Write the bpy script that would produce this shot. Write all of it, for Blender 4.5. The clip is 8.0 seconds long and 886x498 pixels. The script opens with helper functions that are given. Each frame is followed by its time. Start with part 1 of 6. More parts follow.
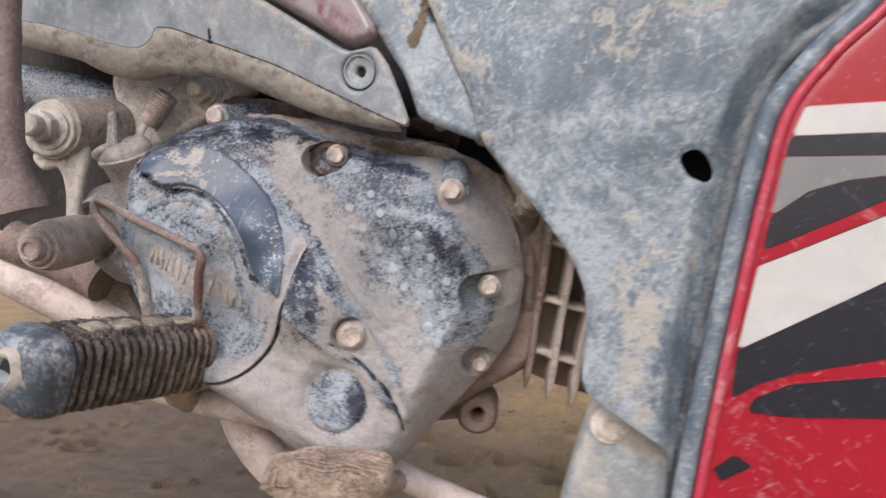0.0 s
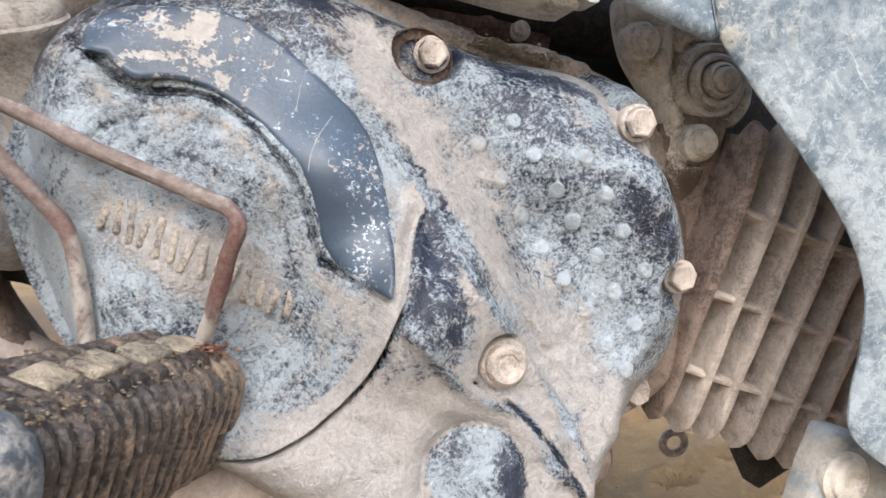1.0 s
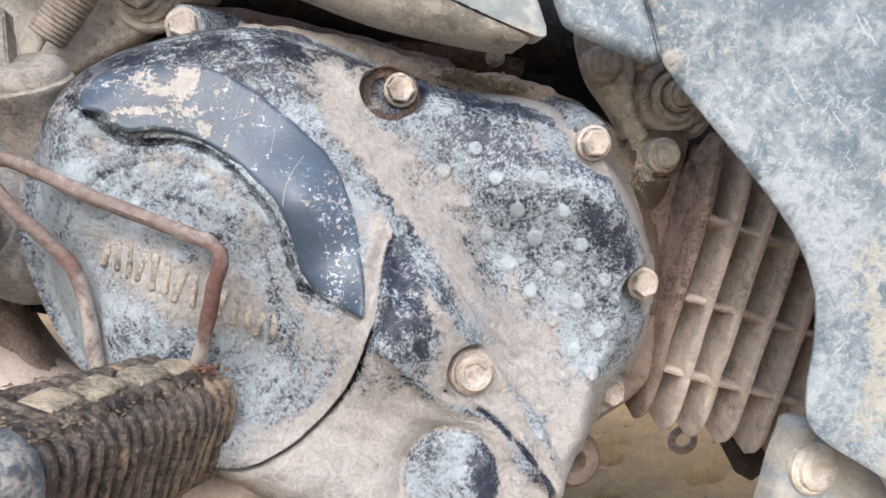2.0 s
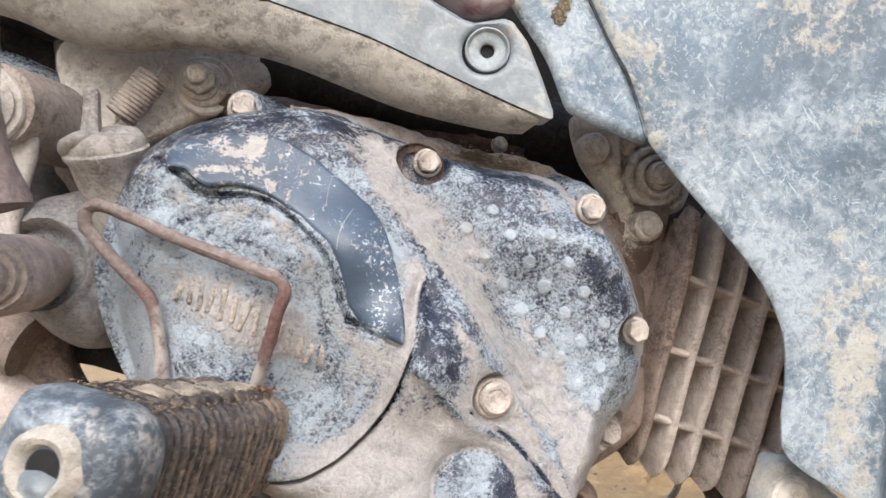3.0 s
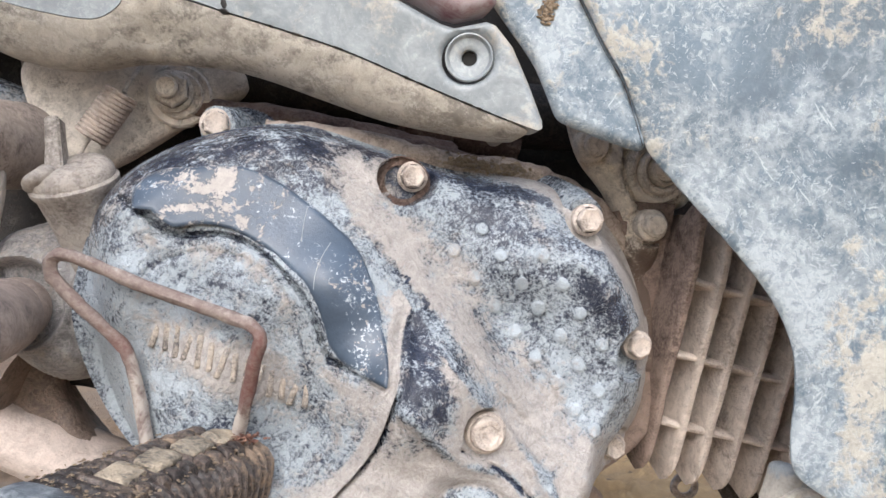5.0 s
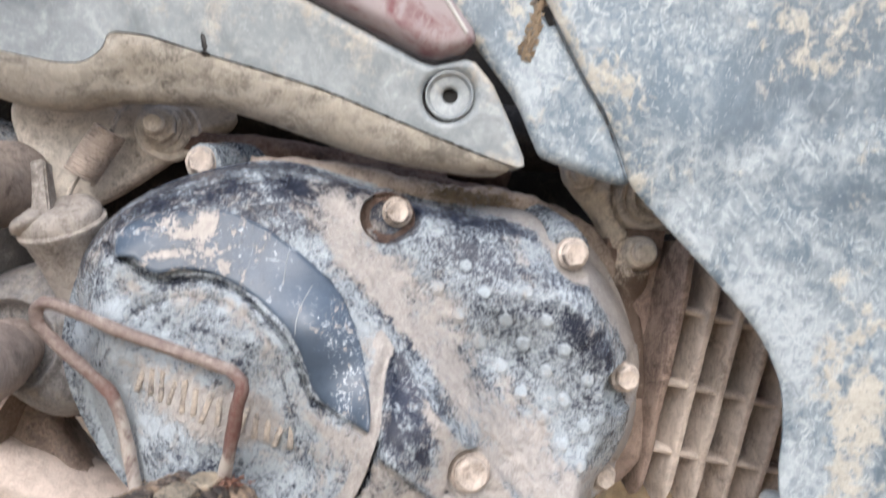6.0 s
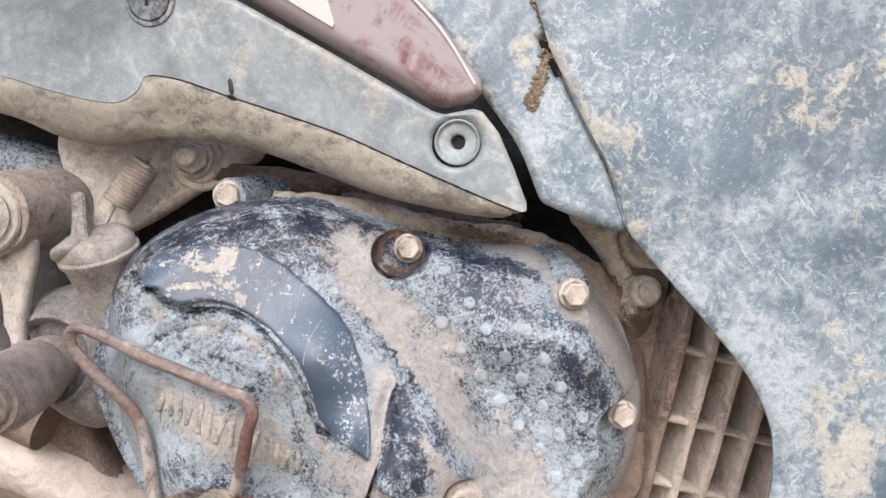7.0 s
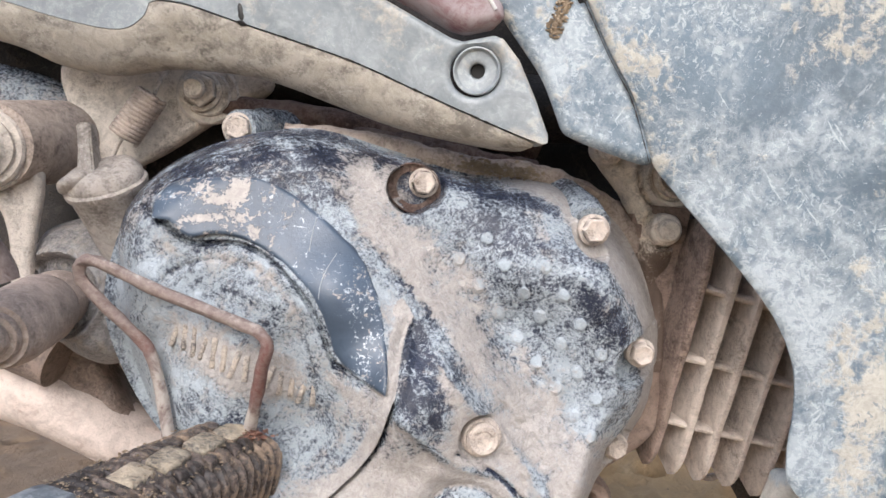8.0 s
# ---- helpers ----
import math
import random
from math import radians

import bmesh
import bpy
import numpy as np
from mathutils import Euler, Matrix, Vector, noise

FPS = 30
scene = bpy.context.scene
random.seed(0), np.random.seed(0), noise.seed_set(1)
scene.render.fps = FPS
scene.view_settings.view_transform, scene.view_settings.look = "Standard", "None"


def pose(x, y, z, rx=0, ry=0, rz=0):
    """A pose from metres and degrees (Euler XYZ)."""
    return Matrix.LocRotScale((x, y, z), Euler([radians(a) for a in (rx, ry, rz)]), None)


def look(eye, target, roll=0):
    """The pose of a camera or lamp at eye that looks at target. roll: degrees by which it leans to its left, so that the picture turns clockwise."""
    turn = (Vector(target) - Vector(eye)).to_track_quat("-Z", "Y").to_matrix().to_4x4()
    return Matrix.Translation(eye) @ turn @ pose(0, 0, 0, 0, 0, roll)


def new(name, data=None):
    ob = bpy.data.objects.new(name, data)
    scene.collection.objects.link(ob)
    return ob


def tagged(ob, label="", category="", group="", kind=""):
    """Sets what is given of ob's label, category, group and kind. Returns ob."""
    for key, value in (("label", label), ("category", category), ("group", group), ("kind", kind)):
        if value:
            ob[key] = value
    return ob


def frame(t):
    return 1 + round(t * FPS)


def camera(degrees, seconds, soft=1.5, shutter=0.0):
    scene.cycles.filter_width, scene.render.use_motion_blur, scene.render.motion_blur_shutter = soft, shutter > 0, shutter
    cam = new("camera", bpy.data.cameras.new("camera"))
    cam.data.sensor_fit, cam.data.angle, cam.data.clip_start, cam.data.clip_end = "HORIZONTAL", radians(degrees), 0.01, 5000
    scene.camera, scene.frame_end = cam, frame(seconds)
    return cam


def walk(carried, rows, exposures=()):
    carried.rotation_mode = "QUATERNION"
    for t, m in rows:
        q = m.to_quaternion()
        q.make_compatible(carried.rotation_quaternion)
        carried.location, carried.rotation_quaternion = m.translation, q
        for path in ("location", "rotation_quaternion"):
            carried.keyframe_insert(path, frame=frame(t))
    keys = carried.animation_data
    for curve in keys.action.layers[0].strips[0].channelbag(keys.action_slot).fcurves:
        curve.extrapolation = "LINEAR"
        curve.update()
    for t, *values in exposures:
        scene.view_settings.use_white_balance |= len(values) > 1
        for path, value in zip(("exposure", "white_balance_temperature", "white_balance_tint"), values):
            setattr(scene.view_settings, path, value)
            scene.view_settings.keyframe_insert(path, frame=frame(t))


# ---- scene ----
cam = camera(59.48, 8.0, shutter=0.3)
PATH = [  # seconds, eye, target, roll
    (0, (0.0205, -0.0019, 0.3445), (-0.0198, 0.9973, 0.3395), -0.39),
    (0.2, (-0.0389, 0.0404, 0.344), (-0.0225, 1.0402, 0.3299), -2.48),
    (0.5, (-0.1072, 0.1306, 0.3429), (-0.006, 1.1254, 0.3363), -4.27),
    (0.7, (-0.1288, 0.1716, 0.3579), (0.046, 1.1547, 0.303), -3.89),
    (1, (-0.1477, 0.2114, 0.3402), (0.1287, 1.1717, 0.3016), 0.93),
    (1.1, (-0.134, 0.2139, 0.3512), (0.1467, 1.1719, 0.2937), -0.53),
    (1.2, (-0.1267, 0.2157, 0.3434), (0.152, 1.1758, 0.3228), -2.53),
    (1.5, (-0.1245, 0.2095, 0.3393), (0.1283, 1.177, 0.3297), -2.90),
    (1.7, (-0.125, 0.1971, 0.3467), (0.0972, 1.1713, 0.3081), -1.99),
    (2.8, (-0.1572, 0.1488, 0.3242), (0.1124, 1.108, 0.4096), -1.26),
    (3, (-0.1656, 0.1394, 0.3153), (0.105, 1.0947, 0.4346), -1.31),
    (3.2, (-0.1701, 0.1321, 0.3184), (0.0878, 1.0913, 0.4347), -1.28),
    (3.5, (-0.1531, 0.1548, 0.3283), (0.0988, 1.1219, 0.3648), -2.27),
    (3.7, (-0.1413, 0.1832, 0.3343), (0.111, 1.1508, 0.3266), -2.58),
    (3.8, (-0.1363, 0.1892, 0.3397), (0.1029, 1.16, 0.3207), -2.84),
    (4, (-0.1368, 0.1822, 0.3561), (0.1151, 1.1495, 0.3278), -2.71),
    (4.2, (-0.141, 0.1671, 0.3553), (0.1171, 1.133, 0.3767), -2.98),
    (4.5, (-0.1435, 0.1554, 0.3587), (0.1012, 1.1245, 0.3883), -2.83),
    (5.8, (-0.1333, 0.1473, 0.3589), (0.089, 1.1219, 0.3858), -4.35),
    (6, (-0.127, 0.1448, 0.3798), (0.0861, 1.1217, 0.3943), -4.19),
    (6.2, (-0.1164, 0.1342, 0.3976), (0.0957, 1.1105, 0.4412), -3.54),
    (6.3, (-0.1113, 0.1314, 0.3975), (0.1013, 1.1073, 0.4463), -3.62),
    (6.5, (-0.1002, 0.1255, 0.3988), (0.0834, 1.1077, 0.438), -3.94),
    (6.8, (-0.1089, 0.1232, 0.3951), (0.0574, 1.1089, 0.4222), -2.22),
    (7, (-0.1112, 0.1228, 0.3947), (0.0429, 1.1106, 0.4158), -2.42),
    (7.2, (-0.1137, 0.1282, 0.3948), (0.0569, 1.1134, 0.4113), -2.13),
    (7.5, (-0.1167, 0.1246, 0.3888), (0.0484, 1.1108, 0.3995), -1.80),
    (7.8, (-0.118, 0.1297, 0.3871), (0.0291, 1.1182, 0.3531), -1.65),
    (8, (-0.1174, 0.1331, 0.3867), (0.0328, 1.1209, 0.3467), -2.10),
]
walk(cam, [(t, look(eye, target, roll)) for t, eye, target, roll in PATH], [(0.0, 0.0, 6250, 15), (0.5, 0.38, 6300, 13), (1.0, 0.50, 6250, 9.5), (4.5, 0.53, 6200, 10.0), (6.5, 0.50, 6250, 10.5), (8.0, 0.50, 6250, 11.0)])

# ---- world, sun, exposure ----
world = bpy.data.worlds.new("overcast_sky")
scene.world = world
world.use_nodes = True
wn = world.node_tree.nodes
sky = wn.new("ShaderNodeTexSky")
sky.sky_type = "NISHITA"
sky.sun_disc = False
sky.sun_elevation, sky.sun_rotation = radians(38), radians(197)
sky.air_density, sky.dust_density, sky.ozone_density = 1.0, 3.0, 1.0
haze = wn.new("ShaderNodeHueSaturation")
haze.inputs["Saturation"].default_value = 0.7
world.node_tree.links.new(sky.outputs["Color"], haze.inputs["Color"])
world.node_tree.links.new(haze.outputs["Color"], wn["Background"].inputs["Color"])
wn["Background"].inputs["Strength"].default_value = 0.20
sun = new("sun", bpy.data.lights.new("sun", "SUN"))
sun.data.energy, sun.data.angle, sun.data.color = 1.4, radians(35), (1.0, 0.945, 0.88)
sun.matrix_world = look((-0.7, -2.3, 1.88), (0, 0, 0))


# ---- materials ----
class Nodes:
    """Short hand for a material's node tree."""

    def __init__(self, name):
        self.m = bpy.data.materials.new(name)
        self.m.use_nodes = True
        self.t = self.m.node_tree
        self.b = self.t.nodes["Principled BSDF"]
        self.co = self.t.nodes.new("ShaderNodeTexCoord").outputs["Object"]
        self.rnd = self.t.nodes.new("ShaderNodeObjectInfo").outputs["Random"]

    def put(self, sock, v):
        if isinstance(v, bpy.types.NodeSocket):
            self.t.links.new(v, sock)
        elif isinstance(v, tuple) and len(v) == 3 and sock.type == "RGBA":
            sock.default_value = (*v, 1)
        else:
            sock.default_value = v

    def math(self, op, a, b=0.0, c=0.0):
        n = self.t.nodes.new("ShaderNodeMath")
        n.operation = op
        for s, v in zip(n.inputs, (a, b, c)):
            self.put(s, v)
        return n.outputs[0]

    def mapped(self, scale=(1, 1, 1), turn=(0, 0, 0), shift=None):
        n = self.t.nodes.new("ShaderNodeMapping")
        self.put(n.inputs["Vector"], self.co)
        if max(scale) > min(scale):
            n.vector_type = "TEXTURE"
            scale = tuple(1 / v for v in scale)
        n.inputs["Scale"].default_value = scale
        n.inputs["Rotation"].default_value = [radians(a) for a in turn]
        if shift is not None:
            c = self.t.nodes.new("ShaderNodeCombineXYZ")
            for s in c.inputs:
                self.put(s, self.math("MULTIPLY", self.rnd, 7.0))
            self.put(n.inputs["Location"], c.outputs[0])
        return n.outputs[0]

    def noise(self, scale, detail=5.0, rough=0.6, warp=0.0, vec=None):
        n = self.t.nodes.new("ShaderNodeTexNoise")
        self.put(n.inputs["Vector"], vec or self.co)
        for k, v in (("Scale", scale), ("Detail", detail), ("Roughness", rough), ("Distortion", warp)):
            n.inputs[k].default_value = v
        return n.outputs["Fac"]

    def ramp(self, v, lo, hi, a=0.0, b=1.0):
        n = self.t.nodes.new("ShaderNodeMapRange")
        n.interpolation_type = "SMOOTHSTEP"
        for k, x in (("Value", v), ("From Min", lo), ("From Max", hi), ("To Min", a), ("To Max", b)):
            self.put(n.inputs[k], x)
        return n.outputs["Result"]

    def mix(self, f, a, b):
        n = self.t.nodes.new("ShaderNodeMix")
        n.data_type = "RGBA"
        self.put(n.inputs[0], f)
        self.put(n.inputs[6], a)
        self.put(n.inputs[7], b)
        return n.outputs[2]

    def attr(self, name):
        n = self.t.nodes.new("ShaderNodeAttribute")
        n.attribute_name = name
        return n.outputs["Fac"]

    def done(self, colour, rough, height=None, depth=0.001, strength=0.6, metal=0.0, coat=0.0):
        self.put(self.b.inputs["Base Color"], colour)
        self.put(self.b.inputs["Roughness"], rough)
        self.b.inputs["Metallic"].default_value = metal
        self.b.inputs["Coat Weight"].default_value = coat
        if height is not None:
            n = self.t.nodes.new("ShaderNodeBump")
            n.inputs["Strength"].default_value = strength
            n.inputs["Distance"].default_value = depth
            self.put(n.inputs["Height"], height)
            self.put(self.b.inputs["Normal"], n.outputs[0])
        return self.m


def coated(name, paint, dust, mud, cover=0.5, muddy=0.3, size=1.0, gloss=0.38, scratch=0.3, turn=35, random=False, relief=0.0006, wisp=0.8, veil=0.8, patch=0.28, crisp=0.22, fleck=0.4, grain=None, soft=1.0, curl=0.0, pit=0.0, smear=0.0):
    """Painted or bare surface under two coats of dried dirt: a pale film broken by rubbing, and thicker mud in patches.
    cover and muddy: how much of each; the mesh's 'dust' and 'mud' values shift them from place to place."""
    k = Nodes(name)
    v = k.mapped(shift=True) if random else None
    big = k.ramp(k.noise(26 * size, 5, 0.62, 0.9, v), 0.32, 0.68)
    mid = k.ramp(k.noise(150 * size, 7, 0.68, wisp, v), 0.28, 0.72)
    fine = k.ramp(k.noise(720 * size, 4, 0.66, 0.4, v), 0.28, 0.72)
    film = k.math("MULTIPLY_ADD", big, patch, k.math("MULTIPLY_ADD", mid, 0.40, k.math("MULTIPLY", fine, 0.60 - patch)))
    film = k.math("ADD", film, k.attr("dust"))
    t = 1.0 - cover
    thin = k.ramp(film, t - 0.34 * soft, t + 0.26 * soft)
    thick = k.ramp(film, t + 0.10, t + 0.26)
    clod = k.math("MULTIPLY_ADD", k.ramp(k.noise(36 * size, 5, 0.6, 0.8, k.mapped((1, 1, 1), (20, 40, 10), True if random else None)), 0.3, 0.7), 0.40,
                  k.math("MULTIPLY_ADD", k.ramp(k.noise(190 * size, 5, 0.65, 0.6, v), 0.3, 0.7), 0.34, k.math("MULTIPLY_ADD", fine, 0.26, k.attr("mud"))))
    soil = k.ramp(clod, 1.0 - muddy - crisp, 1.0 - muddy + crisp)
    film_colour = k.mix(mid, tuple(0.86 * c for c in dust), tuple(1.10 * c for c in dust))
    base = k.mix(big, tuple(0.8 * c for c in paint), tuple(1.4 * c + 0.003 for c in paint))
    c = k.mix(k.math("MULTIPLY", thin, veil), base, film_colour)
    c = k.mix(k.math("MULTIPLY", thick, 0.75), c, tuple(1.18 * x for x in dust))
    grain = grain or size
    crumb = k.noise(330 * grain, 7, 0.72, 0.9, v)
    crumb2 = k.noise(250 * grain, 7, 0.74, 1.1, k.mapped((1, 1, 1), (50, 10, 70), True if random else None))
    density = k.math("MULTIPLY_ADD", big, 0.16, k.math("MULTIPLY", k.attr("dust"), 0.16))
    speck = k.ramp(k.math("ADD", crumb, density), 0.662, 0.692)
    chip = k.ramp(k.math("ADD", crumb2, density), 0.464, 0.436)
    c = k.mix(k.math("MULTIPLY", speck, fleck), c, tuple(min(1.3 * x + 0.03, 0.75) for x in dust))
    c = k.mix(k.math("MULTIPLY", chip, fleck), c, paint)
    lines = k.ramp(k.noise(60 * size, 5, 0.75, 0.15, k.mapped((9, 9, 0.55), (0, turn, 0))), 0.625, 0.675)
    lines2 = k.ramp(k.noise(50 * size, 5, 0.75, 0.15, k.mapped((9, 9, 0.5), (0, turn - 74, 0))), 0.635, 0.685)
    lines3 = k.ramp(k.noise(40 * size, 5, 0.75, 0.3, k.mapped((9, 9, 0.6), (0, turn + 48, 0))), 0.635, 0.685)
    scrape = k.math("MULTIPLY", k.math("MAXIMUM", k.math("MAXIMUM", lines, lines2), lines3), k.math("MULTIPLY", k.ramp(big, 0.2, 0.8, 0.25, 1.0), scratch))
    c = k.mix(scrape, c, tuple(min(1.22 * x + 0.04, 0.75) for x in dust))
    if curl:
        way = k.math("ABSOLUTE", k.math("SUBTRACT", k.noise(95 * grain, 4, 0.62, 1.4, k.mapped((1, 1, 1.7), (0, 35, 0))), 0.5))
        way2 = k.math("ABSOLUTE", k.math("SUBTRACT", k.noise(150 * grain, 3, 0.6, 0.8, k.mapped((0.5, 1, 1.6), (0, -50, 0))), 0.5))
        mark = k.math("MAXIMUM", k.ramp(way, 0.004, 0.016, 1.0, 0.0), k.ramp(way2, 0.003, 0.012, 1.0, 0.0))
        where = k.ramp(k.noise(70 * grain, 4, 0.6, 0.5), 0.42, 0.62)
        c = k.mix(k.math("MULTIPLY", k.math("MULTIPLY", mark, where), curl), c, tuple(min(1.25 * x + 0.04, 0.75) for x in dust))
    if smear:
        wipe = k.ramp(k.noise(30, 6, 0.62, 1.2, k.mapped((1, 1, 0.38), (0, 24, 0))), 0.46, 0.70)
        drip = k.ramp(k.noise(55, 5, 0.66, 0.6, k.mapped((1, 1, 0.13), (0, 4, 0))), 0.52, 0.68)
        rub = k.math("MULTIPLY", k.math("MAXIMUM", wipe, k.math("MULTIPLY", drip, 0.7)), k.ramp(fine, 0.15, 0.75, 0.35, 1.0))
        c = k.mix(k.math("MULTIPLY", rub, smear), c, tuple(min(1.22 * x + 0.02, 0.75) for x in dust))
        bare = k.ramp(k.noise(24, 5, 0.6, 1.5, k.mapped((1, 1, 0.6), (0, -30, 0))), 0.55, 0.72)
        c = k.mix(k.math("MULTIPLY", bare, 0.55 * smear), c, tuple(0.9 * p + 0.22 * x for p, x in zip(paint, dust)))
    grit = k.noise(1500 * size, 3, 0.6, 0.0, v)
    mud_colour = k.mix(mid, tuple(0.76 * x for x in mud), tuple(1.16 * x for x in mud))
    mud_colour = k.mix(k.ramp(grit, 0.40, 0.72, 0.0, 0.4), mud_colour, tuple(0.55 * x for x in mud))
    if pit:
        pits = k.ramp(k.math("MULTIPLY_ADD", k.noise(300 * grain, 4, 0.65, 0.8), 0.75, k.math("MULTIPLY", k.noise(60 * grain, 3), 0.25)), 0.395, 0.425, pit, 0.0)
        soil = k.math("MULTIPLY", soil, k.math("SUBTRACT", 1.0, pits))
    c = k.mix(k.math("MULTIPLY", soil, 0.92), c, mud_colour)
    rough = k.math("MAXIMUM", k.ramp(thick, 0, 1, gloss, 0.72), k.ramp(soil, 0, 1, 0.0, 0.9))
    h = k.math("MULTIPLY_ADD", soil, 0.9, k.math("MULTIPLY_ADD", thick, 0.4, k.math("MULTIPLY_ADD", grit, 0.3, k.math("MULTIPLY", fine, 0.5))))
    return k.done(c, rough, h, relief, 0.75)


cover_paint = coated("dusty_navy_casting", (0.013, 0.018, 0.036), (0.292, 0.332, 0.370), (0.42, 0.388, 0.366), 0.53, 0.28, 1.0, 0.26, 0.75, veil=0.82, fleck=0.72, wisp=2.2, crisp=0.24, soft=0.58, patch=0.2, grain=1.25, curl=0.6, pit=0.35)
crescent_paint = coated("rubbed_slate_paint", (0.044, 0.064, 0.095), (0.40, 0.44, 0.48), (0.46, 0.425, 0.40), 0.10, 0.34, 1.0, 0.36, 0.06, veil=0.5, crisp=0.06, fleck=0.8, relief=0.00014, grain=1.5)
shield_plastic = coated("dusty_slate_plastic", (0.085, 0.120, 0.156), (0.276, 0.312, 0.338), (0.42, 0.404, 0.360), 0.42, 0.27, 0.40, 0.34, 1.7, 40, wisp=1.6, veil=0.62, patch=0.38, fleck=0.66, relief=0.00024, grain=0.95, soft=0.6, crisp=0.13, curl=0.32, pit=0.7, smear=0.46)
panel_plastic = coated("dusty_grey_plastic", (0.175, 0.200, 0.218), (0.315, 0.343, 0.360), (0.42, 0.39, 0.345), 0.50, 0.24, 0.42, 0.42, 0.35, 60, relief=0.00014, fleck=0.28, grain=1.3, veil=0.7, patch=0.36)
beige_lip = coated("beige_caked_plastic", (0.17, 0.155, 0.135), (0.385, 0.362, 0.325), (0.44, 0.408, 0.355), 0.60, 0.50, 0.9, 0.7, 0.9, 62, relief=0.00016, fleck=0.5, grain=1.6)
pale_metal = coated("pale_caked_steel", (0.24, 0.20, 0.165), (0.62, 0.565, 0.50), (0.70, 0.64, 0.565), 0.68, 0.55, 1.1, 0.55, 0.1, random=True, relief=0.0003, fleck=0.2)
brown_metal = coated("brown_caked_metal", (0.12, 0.090, 0.075), (0.39, 0.325, 0.28), (0.46, 0.385, 0.33), 0.62, 0.50, 1.0, 0.6, 0.1, relief=0.0003, fleck=0.2)
fin_metal = coated("dust_coated_alloy", (0.23, 0.19, 0.165), (0.56, 0.49, 0.44), (0.60, 0.53, 0.475), 0.68, 0.55, 1.0, 0.6, 0.1, relief=0.0003, fleck=0.2)
tan_metal = coated("tan_caked_steel", (0.18, 0.15, 0.125), (0.51, 0.462, 0.412), (0.58, 0.525, 0.465), 0.66, 0.55, 1.1, 0.55, 0.1, random=True, relief=0.0003, fleck=0.2)
bolt_steel = coated("dusty_bolt_steel", (0.20, 0.155, 0.13), (0.54, 0.475, 0.42), (0.62, 0.54, 0.48), 0.62, 0.55, 1.6, 0.5, 0.1, random=True, relief=0.0004)
cover_dust_paint = coated("tan_dusted_emblem", (0.08, 0.08, 0.09), (0.46, 0.41, 0.36), (0.54, 0.47, 0.40), 0.60, 0.5, 1.4, 0.5, 0.2, fleck=0.6)
rubber = coated("muddy_black_rubber", (0.022, 0.018, 0.018), (0.19, 0.145, 0.120), (0.29, 0.215, 0.155), 0.30, 0.36, 0.8, 0.38, 0.2, fleck=0.2)
tread_rubber = coated("mud_packed_tread", (0.05, 0.046, 0.042), (0.36, 0.315, 0.25), (0.48, 0.40, 0.30), 0.50, 0.50, 0.9, 0.6, 0.2)
cream_mud = coated("cream_dried_mud", (0.30, 0.26, 0.21), (0.40, 0.365, 0.31), (0.46, 0.42, 0.36), 0.7, 0.6, 1.0, 0.8, 0.0, relief=0.0003)
cap_plastic = coated("scuffed_slate_cap", (0.052, 0.066, 0.084), (0.36, 0.395, 0.42), (0.46, 0.42, 0.38), 0.34, 0.24, 0.5, 0.40, 0.3, veil=0.75, fleck=0.2, grain=1.0, relief=0.00018)
pipe_metal = coated("pinkish_dusty_pipe", (0.34, 0.26, 0.225), (0.57, 0.485, 0.44), (0.62, 0.54, 0.495), 0.72, 0.6, 0.5, 0.6, 0.05, relief=0.0002, fleck=0.12)
# near-black: the shade of inner spaces is put into this colour
shade_dark = coated("shade_dark_frame", (0.010, 0.008, 0.007), (0.032, 0.024, 0.020), (0.075, 0.052, 0.042), 0.35, 0.25, 0.7, 0.7, 0.0)
gap_metal = coated("red_brown_rusty_frame", (0.055, 0.028, 0.022), (0.15, 0.095, 0.075), (0.22, 0.16, 0.13), 0.5, 0.36, 0.8, 0.7, 0.0)
sack_pad = coated("caked_pedal_rubber", (0.12, 0.08, 0.06), (0.46, 0.36, 0.28), (0.50, 0.38, 0.29), 0.6, 0.5, 1.2, 0.8, 0.1)


def rust(name):
    k = Nodes(name)
    a = k.noise(70, 8, 0.7, 0.6)
    b = k.noise(420, 5, 0.7)
    c = k.mix(k.ramp(a, 0.35, 0.65), (0.085, 0.042, 0.036), (0.175, 0.130, 0.115))
    c = k.mix(k.ramp(b, 0.30, 0.75, 0.1, 0.6), c, (0.35, 0.305, 0.28))
    c = k.mix(k.math("MULTIPLY", k.attr("red"), k.ramp(b, 0.3, 0.6, 0.9, 0.5)), c, (0.115, 0.034, 0.028))
    c = k.mix(k.ramp(k.math("ADD", a, k.attr("mud")), 0.58, 0.74, 0, 0.85), c, (0.42, 0.38, 0.345))
    return k.done(c, k.ramp(b, 0.2, 0.8, 0.55, 0.9), k.math("ADD", a, b), 0.0008, 0.7)


rusty_wire = rust("rusty_wire_steel")
flake = Nodes("red_rust_flakes")
rust_flakes = flake.done(flake.mix(flake.ramp(flake.noise(260, 6, 0.7), 0.35, 0.65), (0.09, 0.036, 0.026), (0.24, 0.135, 0.095)), 0.9, flake.noise(600, 4), 0.0006, 0.6)


